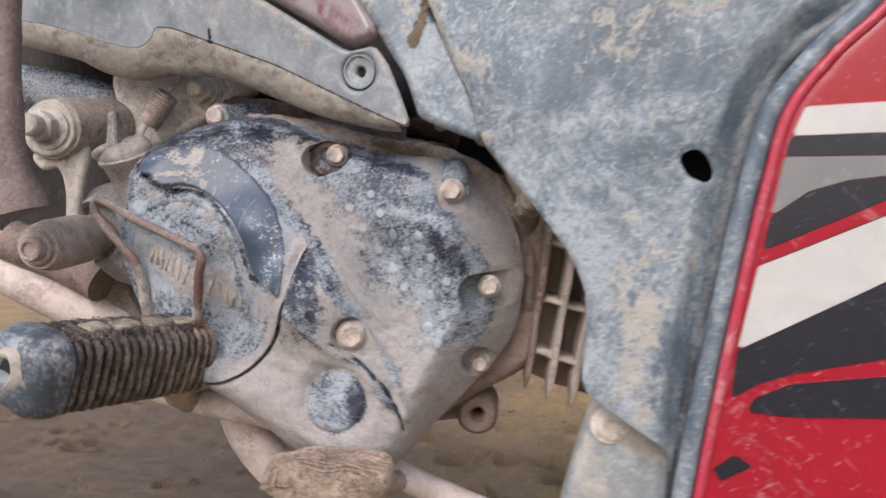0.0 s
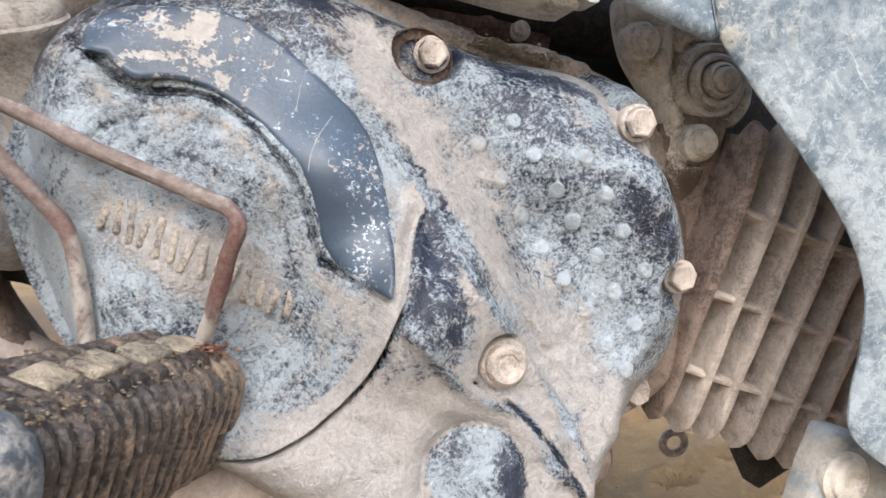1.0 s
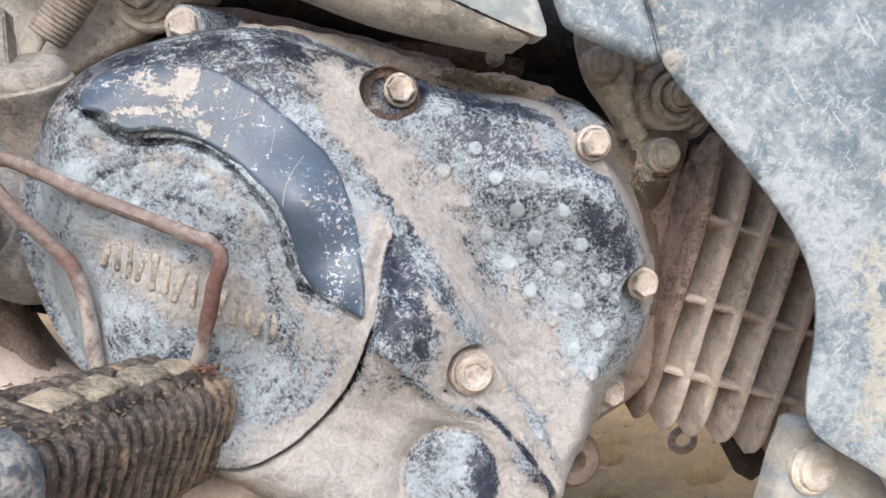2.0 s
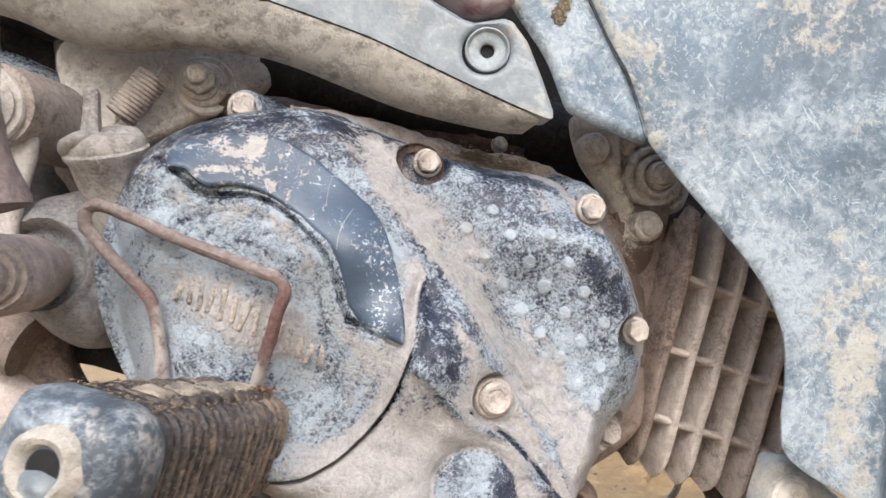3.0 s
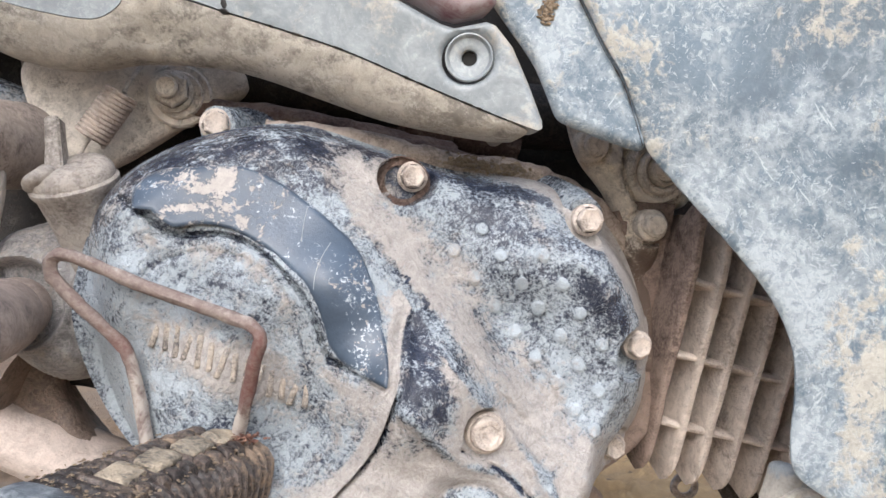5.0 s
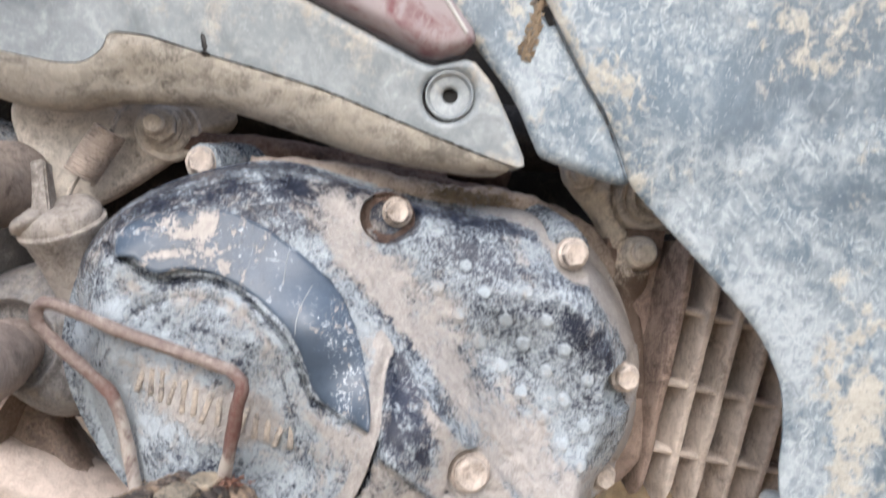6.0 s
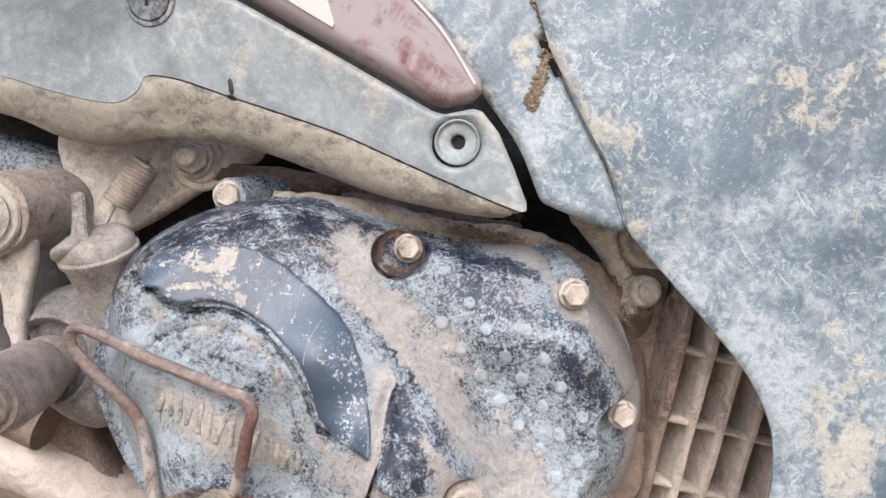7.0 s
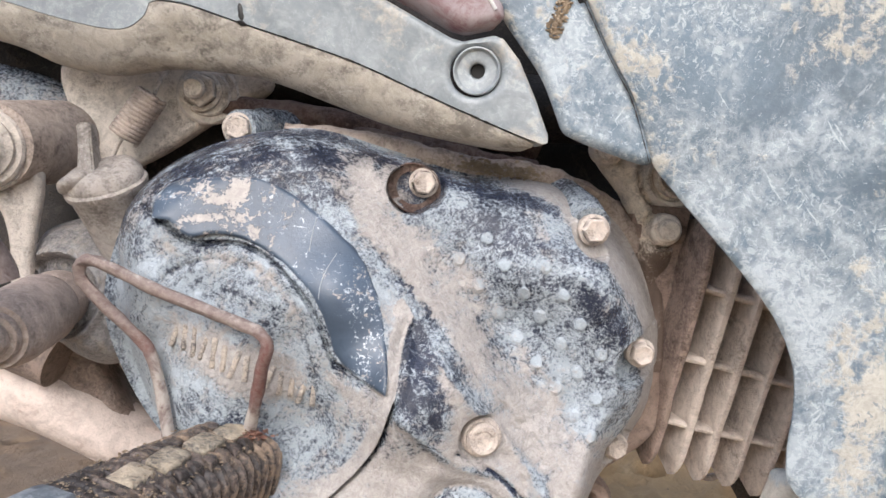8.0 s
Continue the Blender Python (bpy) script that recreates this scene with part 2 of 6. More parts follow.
def glossy(name, paint, scuff, amount=0.3, rough=0.22):
    k = Nodes(name)
    a = k.noise(26, 8, 0.7, 0.8)
    s = k.noise(130, 5, 0.7, 0.2, k.mapped((0.12, 1, 1), (0, 30, 0)))
    s2 = k.noise(120, 5, 0.7, 0.2, k.mapped((0.1, 1, 1), (0, -55, 0)))
    f = k.ramp(k.math("MULTIPLY_ADD", a, 0.5, k.math("MULTIPLY", k.math("MAXIMUM", s, s2), 0.5)), 0.62 - 0.25 * amount, 0.78 - 0.25 * amount, 0, 0.75)
    thin = k.ramp(k.noise(46, 5, 0.75, 0.15, k.mapped((9, 9, 0.45), (0, 52, 0))), 0.632, 0.668)
    thin2 = k.ramp(k.noise(40, 5, 0.75, 0.15, k.mapped((9, 9, 0.4), (0, -38, 0))), 0.64, 0.675)
    f = k.math("MAXIMUM", f, k.math("MULTIPLY", k.math("MAXIMUM", thin, thin2), 0.6))
    c = k.mix(f, k.mix(k.ramp(a, 0.3, 0.7), paint, tuple(0.85 * x for x in paint)), scuff)
    return k.done(c, k.ramp(f, 0, 0.75, rough, 0.7), k.math("ADD", f, k.noise(300, 3)), 0.0002, 0.3)


red_paint = glossy("glossy_red_paint", (0.34, 0.012, 0.028), (0.55, 0.30, 0.31), 0.3)
pink_red = glossy("faded_red_piping", (0.46, 0.042, 0.075), (0.60, 0.35, 0.36), 0.5, 0.4)
white_vinyl = glossy("white_decal_vinyl", (0.54, 0.54, 0.525), (0.48, 0.455, 0.42), 0.3, 0.35)
black_vinyl = glossy("charcoal_decal_vinyl", (0.014, 0.016, 0.025), (0.19, 0.20, 0.22), 0.15, 0.35)
grey_vinyl = glossy("grey_decal_vinyl", (0.20, 0.20, 0.205), (0.34, 0.33, 0.33), 0.3, 0.4)
maroon_paint = glossy("dusty_maroon_fairing", (0.16, 0.058, 0.070), (0.37, 0.345, 0.355), 0.96, 0.3)
# black of the smudge and of the painted shade in the seams
shade_smudge_black = glossy("seam_shade_and_smudge_black", (0.014, 0.014, 0.015), (0.12, 0.11, 0.10), 0.4, 0.45)
# near-black that paints the shade inside holes and slots
hole_black = glossy("painted_hole_shade", (0.006, 0.006, 0.006), (0.02, 0.018, 0.016), 0.2, 0.8)


def sand(name, tone):
    k = Nodes(name)
    a, b, c2 = k.noise(3.5, 6, 0.6, 0.4), k.noise(30, 8, 0.7, 0.5), k.noise(300, 4, 0.7)
    c = k.mix(k.ramp(a, 0.3, 0.7), tuple(0.75 * x for x in tone), tone)
    c = k.mix(k.ramp(b, 0.4, 0.75, 0, 0.6), c, tuple(1.25 * x for x in tone))
    c = k.mix(k.ramp(c2, 0.55, 0.8, 0, 0.5), c, tuple(0.5 * x for x in tone))
    # darker brown paints the shaded side of the ground
    c = k.mix(k.math("MULTIPLY", k.attr("ground_shade"), 0.85), c, k.mix(b, (0.15, 0.105, 0.075), (0.26, 0.19, 0.14)))
    return k.done(c, 0.95, k.math("MULTIPLY_ADD", b, 1.0, k.math("MULTIPLY", c2, 0.5)), 0.016, 1.0)


ground_sand = sand("trodden_sand", (0.52, 0.355, 0.185))
pebble_sand = sand("loose_sand_lumps", (0.30, 0.215, 0.135))
mud_crumbs = sand("sandy_mud_crumbs", (0.36, 0.285, 0.205))


# ---- builders ----
def smooth(lo, hi, v):
    u = np.clip((v - lo) / (hi - lo), 0, 1)
    return u * u * (3 - 2 * u)


def uneven(u, v, seed, octaves=3):
    """Smooth random values about 0 over a plane, from about -0.5 to 0.5."""
    rng = np.random.RandomState(seed)
    table = rng.rand(64, 64) - 0.5
    total, gain = 0.0 * u, 1.0
    for _ in range(octaves):
        i, j = np.floor(u).astype(int), np.floor(v).astype(int)
        a, b = smooth(0, 1, u - i), smooth(0, 1, v - j)
        i0, i1, j0, j1 = i % 64, (i + 1) % 64, j % 64, (j + 1) % 64
        total = total + gain * ((table[i0, j0] * (1 - a) + table[i1, j0] * a) * (1 - b) + (table[i0, j1] * (1 - a) + table[i1, j1] * a) * b)
        u, v, gain = u * 2.1 + 11.3, v * 2.1 + 5.7, gain * 0.55
    return total


def curve(points, n=8, closed=True):
    """A rounded line through control points."""
    p = np.array(points, float)
    m = len(p)
    out = []
    for i in range(m if closed else m - 1):
        if closed:
            a, b, c, d = (p[(i + j) % m] for j in (-1, 0, 1, 2))
        else:
            a, b, c, d = p[max(i - 1, 0)], p[i], p[i + 1], p[min(i + 2, m - 1)]
        for u in np.arange(n) / n:
            out.append(0.5 * (2 * b + (c - a) * u + (2 * a - 5 * b + 4 * c - d) * u ** 2 + (3 * b - a - 3 * c + d) * u ** 3))
    if not closed:
        out.append(p[-1])
    return np.array(out)


def to_line(line, x, z, closed=False):
    """Distance of the places x, z to a line."""
    best = np.full(x.shape, 1e9)
    q = np.roll(line, -1, 0)
    for i in range(len(line) if closed else len(line) - 1):
        a, b = line[i], q[i]
        ab = b - a
        u = np.clip(((x - a[0]) * ab[0] + (z - a[1]) * ab[1]) / (ab @ ab + 1e-12), 0, 1)
        best = np.minimum(best, (x - a[0] - u * ab[0]) ** 2 + (z - a[1] - u * ab[1]) ** 2)
    return np.sqrt(best)


def depth_in(shape, x, z):
    """How deep the places lie inside a closed shape; negative outside."""
    inside = np.zeros(x.shape, bool)
    q = np.roll(shape, -1, 0)
    for a, b in zip(shape, q):
        if a[1] != b[1]:
            inside ^= ((a[1] > z) != (b[1] > z)) & (x < (b[0] - a[0]) * (z - a[1]) / (b[1] - a[1]) + a[0])
    d = to_line(shape, x, z, True)
    return np.where(inside, d, -d)


def link(name, mesh, material, parent, label=""):
    ob = new(name, mesh)
    if material is not None and not mesh.materials:
        mesh.materials.append(material)
    if parent is not None:
        ob.parent = parent
        ob.matrix_parent_inverse = parent.matrix_basis.inverted() if parent.parent is None else Matrix()
    if label:
        tagged(ob, label)
    return ob


def part(name, bm, material, parent, label="", soft=True):
    mesh = bpy.data.meshes.new(name)
    bmesh.ops.recalc_face_normals(bm, faces=bm.faces)
    for f in bm.faces:
        f.smooth = soft
    bm.to_mesh(mesh)
    bm.free()
    if soft:
        mesh.set_sharp_from_angle(angle=radians(42))
    return link(name, mesh, material, parent, label)


def relief(name, shape, front, back, step, material, parent, label="", holes=(), dirt=None, solid=False, shift=None):
    """A moulded sheet: the outline 'shape' in x and z, its face at y = front(x, z, inset), and a rim that turns back to y = back(x, z).
    shift: bends the finished face, from x, y, z to x, y, z."""
    lo, hi = shape.min(0) - step, shape.max(0) + step
    xs, zs = np.arange(lo[0], hi[0] + step, step), np.arange(lo[1], hi[1] + step, step)
    x, z = np.meshgrid(xs, zs, indexing="ij")

    def inset(x, z):
        e = depth_in(shape, x, z)
        for h in holes:
            e = np.minimum(e, -depth_in(h, x, z))
        return e

    e = inset(x, z)
    mid = (e[1:, 1:] + e[:-1, 1:] + e[1:, :-1] + e[:-1, :-1]) / 4
    keep = mid > 0
    used = np.zeros(x.shape, int)
    for a in (0, 1):
        for b in (0, 1):
            used[a:a + keep.shape[0], b:b + keep.shape[1]] += keep
    rim = (used > 0) & (used < 4)
    h = step * 0.2
    for _ in range(3):
        xr, zr = x[rim], z[rim]
        er = inset(xr, zr)
        gx, gz = (inset(xr + h, zr) - er) / h, (inset(xr, zr + h) - er) / h
        n2 = np.maximum(gx * gx + gz * gz, 0.2)
        x[rim], z[rim] = xr - np.clip(er * gx / n2, -step, step), zr - np.clip(er * gz / n2, -step, step)
    e = np.maximum(inset(x, z), 0)
    y = front(x, z, e)
    index = np.full(x.shape, -1)
    index[used > 0] = np.arange((used > 0).sum())
    verts = np.stack([x, y, z], -1)[used > 0]
    i, j = np.nonzero(keep)
    faces = np.stack([index[i, j], index[i + 1, j], index[i + 1, j + 1], index[i, j + 1]], 1)
    edges = {}
    for f in faces.tolist():
        for a, b in zip(f, f[1:] + f[:1]):
            if (b, a) in edges:
                del edges[(b, a)]
            else:
                edges[(a, b)] = True
    ends = sorted({v for k in edges for v in k})
    n = len(verts)
    at = {v: n + m for m, v in enumerate(ends)}
    ring = verts[ends].copy()
    ring[:, 1] = np.maximum(back(ring[:, 0], ring[:, 2]), ring[:, 1] + 0.0005)
    allv = np.concatenate([verts, ring])
    flat = allv.copy()
    if shift is not None:
        allv[:n] = np.stack(shift(verts[:, 0], verts[:, 1], verts[:, 2]), -1)
        allv[n:, [0, 2]] = allv[ends][:, [0, 2]]
        allv[n:, 1] = np.maximum(allv[n:, 1], allv[ends][:, 1] + 0.0005)
    quads = faces.tolist() + [[b, a, at[a], at[b]] for a, b in edges]
    if solid:
        inner = [v for v in range(n) if v not in at]
        rear = verts[inner].copy()
        rear[:, 1] = np.maximum(back(rear[:, 0], rear[:, 2]), rear[:, 1] + 0.0005)
        m = len(allv)
        at.update({v: m + q for q, v in enumerate(inner)})
        allv, flat = np.concatenate([allv, rear]), np.concatenate([flat, rear])
        quads += [[at[v] for v in f[::-1]] for f in faces.tolist()]
    mesh = bpy.data.meshes.new(name)
    mesh.from_pydata(allv.tolist(), [], quads)
    mesh.polygons.foreach_set("use_smooth", [True] * len(quads))
    if dirt is not None:
        values = dirt(flat[:, 0], flat[:, 2], np.concatenate([e[used > 0], np.zeros(len(allv) - n)]))
        for key, val in zip(("dust", "mud"), values):
            mesh.attributes.new(key, "FLOAT", "POINT").data.foreach_set("value", np.broadcast_to(val, (len(allv),)).astype(np.float32))
    mesh.update()
    mesh.set_sharp_from_angle(angle=radians(50))
    return link(name, mesh, material, parent, label)


def blob(x, z, cx, cz, rx, rz, turn=0.0):
    c, s = math.cos(radians(turn)), math.sin(radians(turn))
    u, v = (x - cx) * c + (z - cz) * s, (z - cz) * c - (x - cx) * s
    return np.exp(-(u / rx) ** 2 - (v / rz) ** 2)


def lathe(profile, sides=24, bm=None, m=None):
    """A turned body: rows of radius and height along -y (towards the viewer)."""
    bm = bm or bmesh.new()
    m = m or Matrix()
    rings = []
    for r, h in profile:
        if r < 1e-6:
            rings.append([bm.verts.new(m @ Vector((0, -h, 0)))])
        else:
            rings.append([bm.verts.new(m @ Vector((r * math.cos(2 * math.pi * i / sides), -h, r * math.sin(2 * math.pi * i / sides)))) for i in range(sides)])
    for a, b in zip(rings, rings[1:]):
        for i in range(sides):
            j = (i + 1) % sides
            if len(a) == 1 and len(b) == 1:
                continue
            if len(a) == 1:
                bm.faces.new((a[0], b[i], b[j]))
            elif len(b) == 1:
                bm.faces.new((a[j], a[i], b[0]))
            else:
                bm.faces.new((a[j], a[i], b[i], b[j]))
    return bm


def tube(path, radius, sides=14, bm=None, flat=1.0, closed_ends=True, rough=0.0):
    """A bar bent along a line of places; radius may be one number or one a place."""
    bm = bm or bmesh.new()
    p = [Vector(v) for v in path]
    radii = radius if isinstance(radius, (list, tuple, np.ndarray)) else [radius] * len(p)
    up = Vector((0.13, 0.31, 0.94)).normalized()
    rings = []
    for i, v in enumerate(p):
        d = (p[min(i + 1, len(p) - 1)] - p[max(i - 1, 0)]).normalized()
        s = d.cross(up).normalized()
        u = s.cross(d).normalized()
        ring = []
        for k in range(sides):
            a = 2 * math.pi * k / sides
            r = radii[i] * (1 + rough * noise.noise((v + s * math.cos(a) * 0.01 + u * math.sin(a) * 0.01) * 140))
            ring.append(bm.verts.new(v + s * math.cos(a) * r + u * math.sin(a) * r * flat))
        rings.append(ring)
    for a, b in zip(rings, rings[1:]):
        for k in range(sides):
            j = (k + 1) % sides
            bm.faces.new((a[k], a[j], b[j], b[k]))
    if closed_ends:
        bm.faces.new(rings[0][::-1])
        bm.faces.new(rings[-1])
    return bm


def line3(points, n=6):
    return [Vector(v) for v in curve(points, n, False)]


def hex_bolt(flange=0.0072, across=0.0104, height=0.0055, dish=True):
    """Flanged hexagon bolt: collar, six-sided head with chamfer and a shallow dish."""
    bm = lathe([(0, -0.004), (flange * 0.98, -0.004), (flange, 0), (flange, 0.0009), (flange * 0.9, 0.0016), (across * 0.56, 0.002)], 28)
    r = across / math.sqrt(3)
    rows = [(r * 1.02, 0.0012), (r, height - 0.0012), (r * 0.9, height - 0.0003), (r * 0.78, height)]
    rows += [(r * 0.62, height - 0.0005), (0, height - 0.0006)] if dish else [(0, height + 0.0002)]
    lathe(rows, 6, bm, Matrix.Rotation(radians(17), 4, "Y"))
    return bm


def mesh_of(name, bm, material):
    mesh = bpy.data.meshes.new(name)
    bmesh.ops.recalc_face_normals(bm, faces=bm.faces)
    for f in bm.faces:
        f.smooth = True
    bm.to_mesh(mesh)
    bm.free()
    mesh.set_sharp_from_angle(angle=radians(30))
    mesh.materials.append(material)
    return mesh


def fixed(name, mesh, parent, x, y, z, turn=0.0, lean=6.0, size=1.0, label=""):
    """Sets a shared mesh (a bolt, a washer) on its parent."""
    ob = link(name, mesh, None, parent, label)
    ob.matrix_basis = pose(x, y, z, lean, turn, 0) @ Matrix.Diagonal((size, size, size, 1))
    return ob


# ---- ground ----
def build_ground():
    near = np.concatenate([-np.geomspace(60, 1.02, 22), np.linspace(-1.0, 1.0, 330), np.geomspace(1.02, 60, 22)])
    far = np.concatenate([-np.geomspace(60, 0.3, 20), np.linspace(0.5, 2.7, 330), np.geomspace(2.74, 60, 20)])
    rng = random.Random(4)
    gx, gy = np.meshgrid(near, far, indexing="ij")
    h = np.array([0.02 * noise.noise((x * 2.1, y * 2.1, 0)) + 0.012 * noise.noise((x * 7, y * 7, 3)) + 0.006 * noise.noise((x * 24, y * 24, 5)) for x in near for y in far]).reshape(gx.shape)
    for _ in range(300):
        cx, cy, r = rng.uniform(-1.0, 1.0), rng.uniform(0.75, 2.5), rng.uniform(0.013, 0.030)
        q = np.hypot(gx - cx, (gy - cy) * rng.uniform(0.8, 1.2)) / r
        h += 1.15 * r * (0.45 * np.exp(-(q - 1.2) ** 2 * 7) - np.exp(-q ** 2 * 1.4))
    lumps = np.array([noise.noise((x * 60, y * 60, 1)) for x in near for y in far]).reshape(gx.shape)
    h += 0.007 * lumps * smooth(0.0, 0.25, gx) * smooth(3.0, 2.0, np.hypot(gx, gy - 1))
    verts = np.stack([gx, gy, h], -1).reshape(-1, 3).tolist()
    faces = []
    n = len(far)
    for i in range(len(near) - 1):
        for j in range(n - 1):
            faces.append((i * n + j, (i + 1) * n + j, (i + 1) * n + j + 1, i * n + j + 1))
    mesh = bpy.data.meshes.new("ground")
    mesh.from_pydata(verts, [], faces)
    mesh.polygons.foreach_set("use_smooth", [True] * len(faces))
    v = np.array(verts)
    # shade painted on the sand left of the machine
    shaded = smooth(3.2, 2.2, np.hypot(v[:, 0], v[:, 1] - 1.0)) * smooth(0.10, -0.30, v[:, 0] - 0.25 * (v[:, 1] - 1.2) + 0.06 * np.sin(v[:, 1] * 9))
    mesh.attributes.new("ground_shade", "FLOAT", "POINT").data.foreach_set("value", shaded.astype(np.float32))
    return tagged(link("ground", mesh, ground_sand, None), "trodden yellow-brown sand with small dents", "ground", kind="structure")


ground = build_ground()


def build_pebbles():
    """Loose lumps of sand that nobody could count."""
    rng = random.Random(21)
    seedm = bmesh.new()
    bmesh.ops.create_icosphere(seedm, subdivisions=1, radius=1)
    co = np.array([v.co for v in seedm.verts])
    fs = np.array([[v.index for v in f.verts] for f in seedm.faces])
    seedm.free()
    verts, faces = [], []
    for i in range(800):
        y = 0.75 + 2.0 * rng.random() ** 1.3
        x = rng.uniform(-0.9, 0.9)
        r = 0.0014 + 0.0045 * rng.random() ** 4
        h = 0.02 * noise.noise((x * 2.1, y * 2.1, 0)) + 0.012 * noise.noise((x * 7, y * 7, 3)) + 0.006 * noise.noise((x * 24, y * 24, 5))
        k = 1 + 0.3 * np.sin(co * 5 + i) @ np.array([[0.4], [0.3], [0.3]])
        faces.append(fs + len(co) * i)
        verts.append(co * k * r * np.array([1, 1, 0.7]) + np.array([x, y, h + 0.2 * r]))
    mesh = bpy.data.meshes.new("sand_lump_scatter")
    mesh.from_pydata(np.concatenate(verts).tolist(), [], np.concatenate(faces).tolist())
    mesh.polygons.foreach_set("use_smooth", [True] * len(mesh.polygons))
    return tagged(link("sand_lump_scatter", mesh, pebble_sand, None), "loose small sand lumps and pebbles on the ground", "pebbles", kind="stuff")


build_pebbles()
bike = new("motorcycle")
bike.empty_display_size = 0.2
bike.location = (0, 0.62, 0)
tagged(bike, "dusty mud-caked small motorcycle leaning on its stand in sand", "motorcycle")
bpy.context.view_layer.update()

# ---- engine cover ----
COVER = curve([(-0.2225, 0.345), (-0.217, 0.378), (-0.203, 0.405), (-0.184, 0.420), (-0.155, 0.430), (-0.120, 0.433), (-0.082, 0.4215), (-0.045, 0.409),
               (-0.004, 0.404), (0.027, 0.388), (0.044, 0.365), (0.053, 0.335), (0.052, 0.308), (0.045, 0.284), (0.028, 0.262), (0.006, 0.240),
               (-0.030, 0.204), (-0.045, 0.198), (-0.085, 0.209), (-0.115, 0.229), (-0.150, 0.252), (-0.185, 0.272), (-0.208, 0.302)])
RIM_LINE = curve([(-0.0805, 0.3452), (-0.0843, 0.3352), (-0.0869, 0.3235), (-0.0891, 0.3117), (-0.0933, 0.3013), (-0.0986, 0.2911), (-0.1061, 0.2823), (-0.1159, 0.2738),
                  (-0.1250, 0.2680), (-0.1400, 0.2620), (-0.1650, 0.2600)], 8, False)
DISC = np.concatenate([RIM_LINE, curve([(-0.192, 0.276), (-0.210, 0.303), (-0.2185, 0.345), (-0.213, 0.380), (-0.197, 0.403), (-0.165, 0.4095), (-0.125, 0.3955), (-0.102, 0.370), (-0.0880, 0.3570)], 8, False)])
DOME_RING = curve([(-0.1940, 0.3600), (-0.1823, 0.3687), (-0.1638, 0.3725), (-0.1499, 0.3695), (-0.1360, 0.3594), (-0.1295, 0.3449), (-0.1267, 0.3260), (-0.1275, 0.3080)], 8, False)
INNER_EDGE = curve([(-0.195, 0.397), (-0.1857, 0.3889), (-0.1745, 0.3803), (-0.1545, 0.3790), (-0.1420, 0.3725), (-0.1295, 0.3590), (-0.1210, 0.3430),
                    (-0.1172, 0.3285), (-0.110, 0.3225), (-0.0958, 0.3118)], 8, False)
WEB = curve([(-0.0825, 0.3475), (-0.0625, 0.3160), (-0.0440, 0.2900), (-0.0290, 0.2680), (-0.0195, 0.2420), (-0.0264, 0.2464), (-0.0395, 0.2590),
             (-0.0434, 0.2715), (-0.0544, 0.2762), (-0.0674, 0.2812), (-0.0813, 0.2955), (-0.0905, 0.3055), (-0.0868, 0.3220)])
DOTS = [(-0.058, 0.368), (-0.0503, 0.3553), (-0.0438, 0.3768), (-0.0369, 0.3645), (-0.0287, 0.3513), (-0.0167, 0.3636), (-0.0095, 0.3499), (-0.0425, 0.3426),
        (-0.035, 0.3312), (-0.0229, 0.340), (-0.0269, 0.3196), (-0.0143, 0.3276), (-0.0183, 0.308), (-0.0072, 0.3142), (0.0009, 0.3022), (-0.011, 0.2951),
        (-0.0028, 0.2855), (0.0054, 0.3221), (-0.0036, 0.3365)]
CRESCENT = np.concatenate([curve([(-0.1895, 0.3915), (-0.1888, 0.4000), (-0.1820, 0.4065), (-0.1726, 0.4086), (-0.1537, 0.4081), (-0.1418, 0.4063), (-0.1299, 0.3992), (-0.1205, 0.3914), (-0.1111, 0.3824),
                                  (-0.1018, 0.3723), (-0.0974, 0.3623), (-0.0944, 0.3501), (-0.0928, 0.3357), (-0.0925, 0.3214), (-0.0938, 0.3125)], 6, False),
                           curve([(-0.0998, 0.3165), (-0.1085, 0.3225), (-0.1155, 0.3300), (-0.1185, 0.3396), (-0.1214, 0.3520), (-0.1302, 0.3645), (-0.1397, 0.3735), (-0.1515, 0.3807),
                                  (-0.1637, 0.3836), (-0.1740, 0.3830), (-0.1821, 0.3900)], 6, False)])
CRACK = curve([(-0.0640, 0.2840), (-0.0525, 0.2780), (-0.0445, 0.2705), (-0.0340, 0.2590), (-0.0260, 0.2470), (-0.0225, 0.2315)], 8, False)
STRIP = np.array([(-0.064, 0.4062), (-0.0497, 0.401), (-0.0311, 0.3964), (-0.015, 0.3924), (-0.0042, 0.3894)])
PLUG = (-0.0635, 0.2515, 0.0190)


POCKETS = [(-0.0765, 0.4005, -0.0712, 0.4032, 0.0122, 0.507), (0.0075, 0.3750, 0.0075, 0.3785, 0.0115, 0.4835), (0.0225, 0.3150, 0.060, 0.3185, 0.0120, 0.4905),
           (0.0215, 0.2695, 0.050, 0.252, 0.0105, 0.5085),
           (-0.0540, 0.2910, -0.0535, 0.2905, 0.0112, 0.4620)]


def lean_plane(z):
    """The plane of the cover's face: the machine leans away from the viewer."""
    return 0.460 + 0.10 * (z - 0.30) + 0.12 * np.maximum(z - 0.33, 0)


def beside_band(x, z):
    return (x + 0.0863) * 0.805 + (z - 0.3618) * 0.594


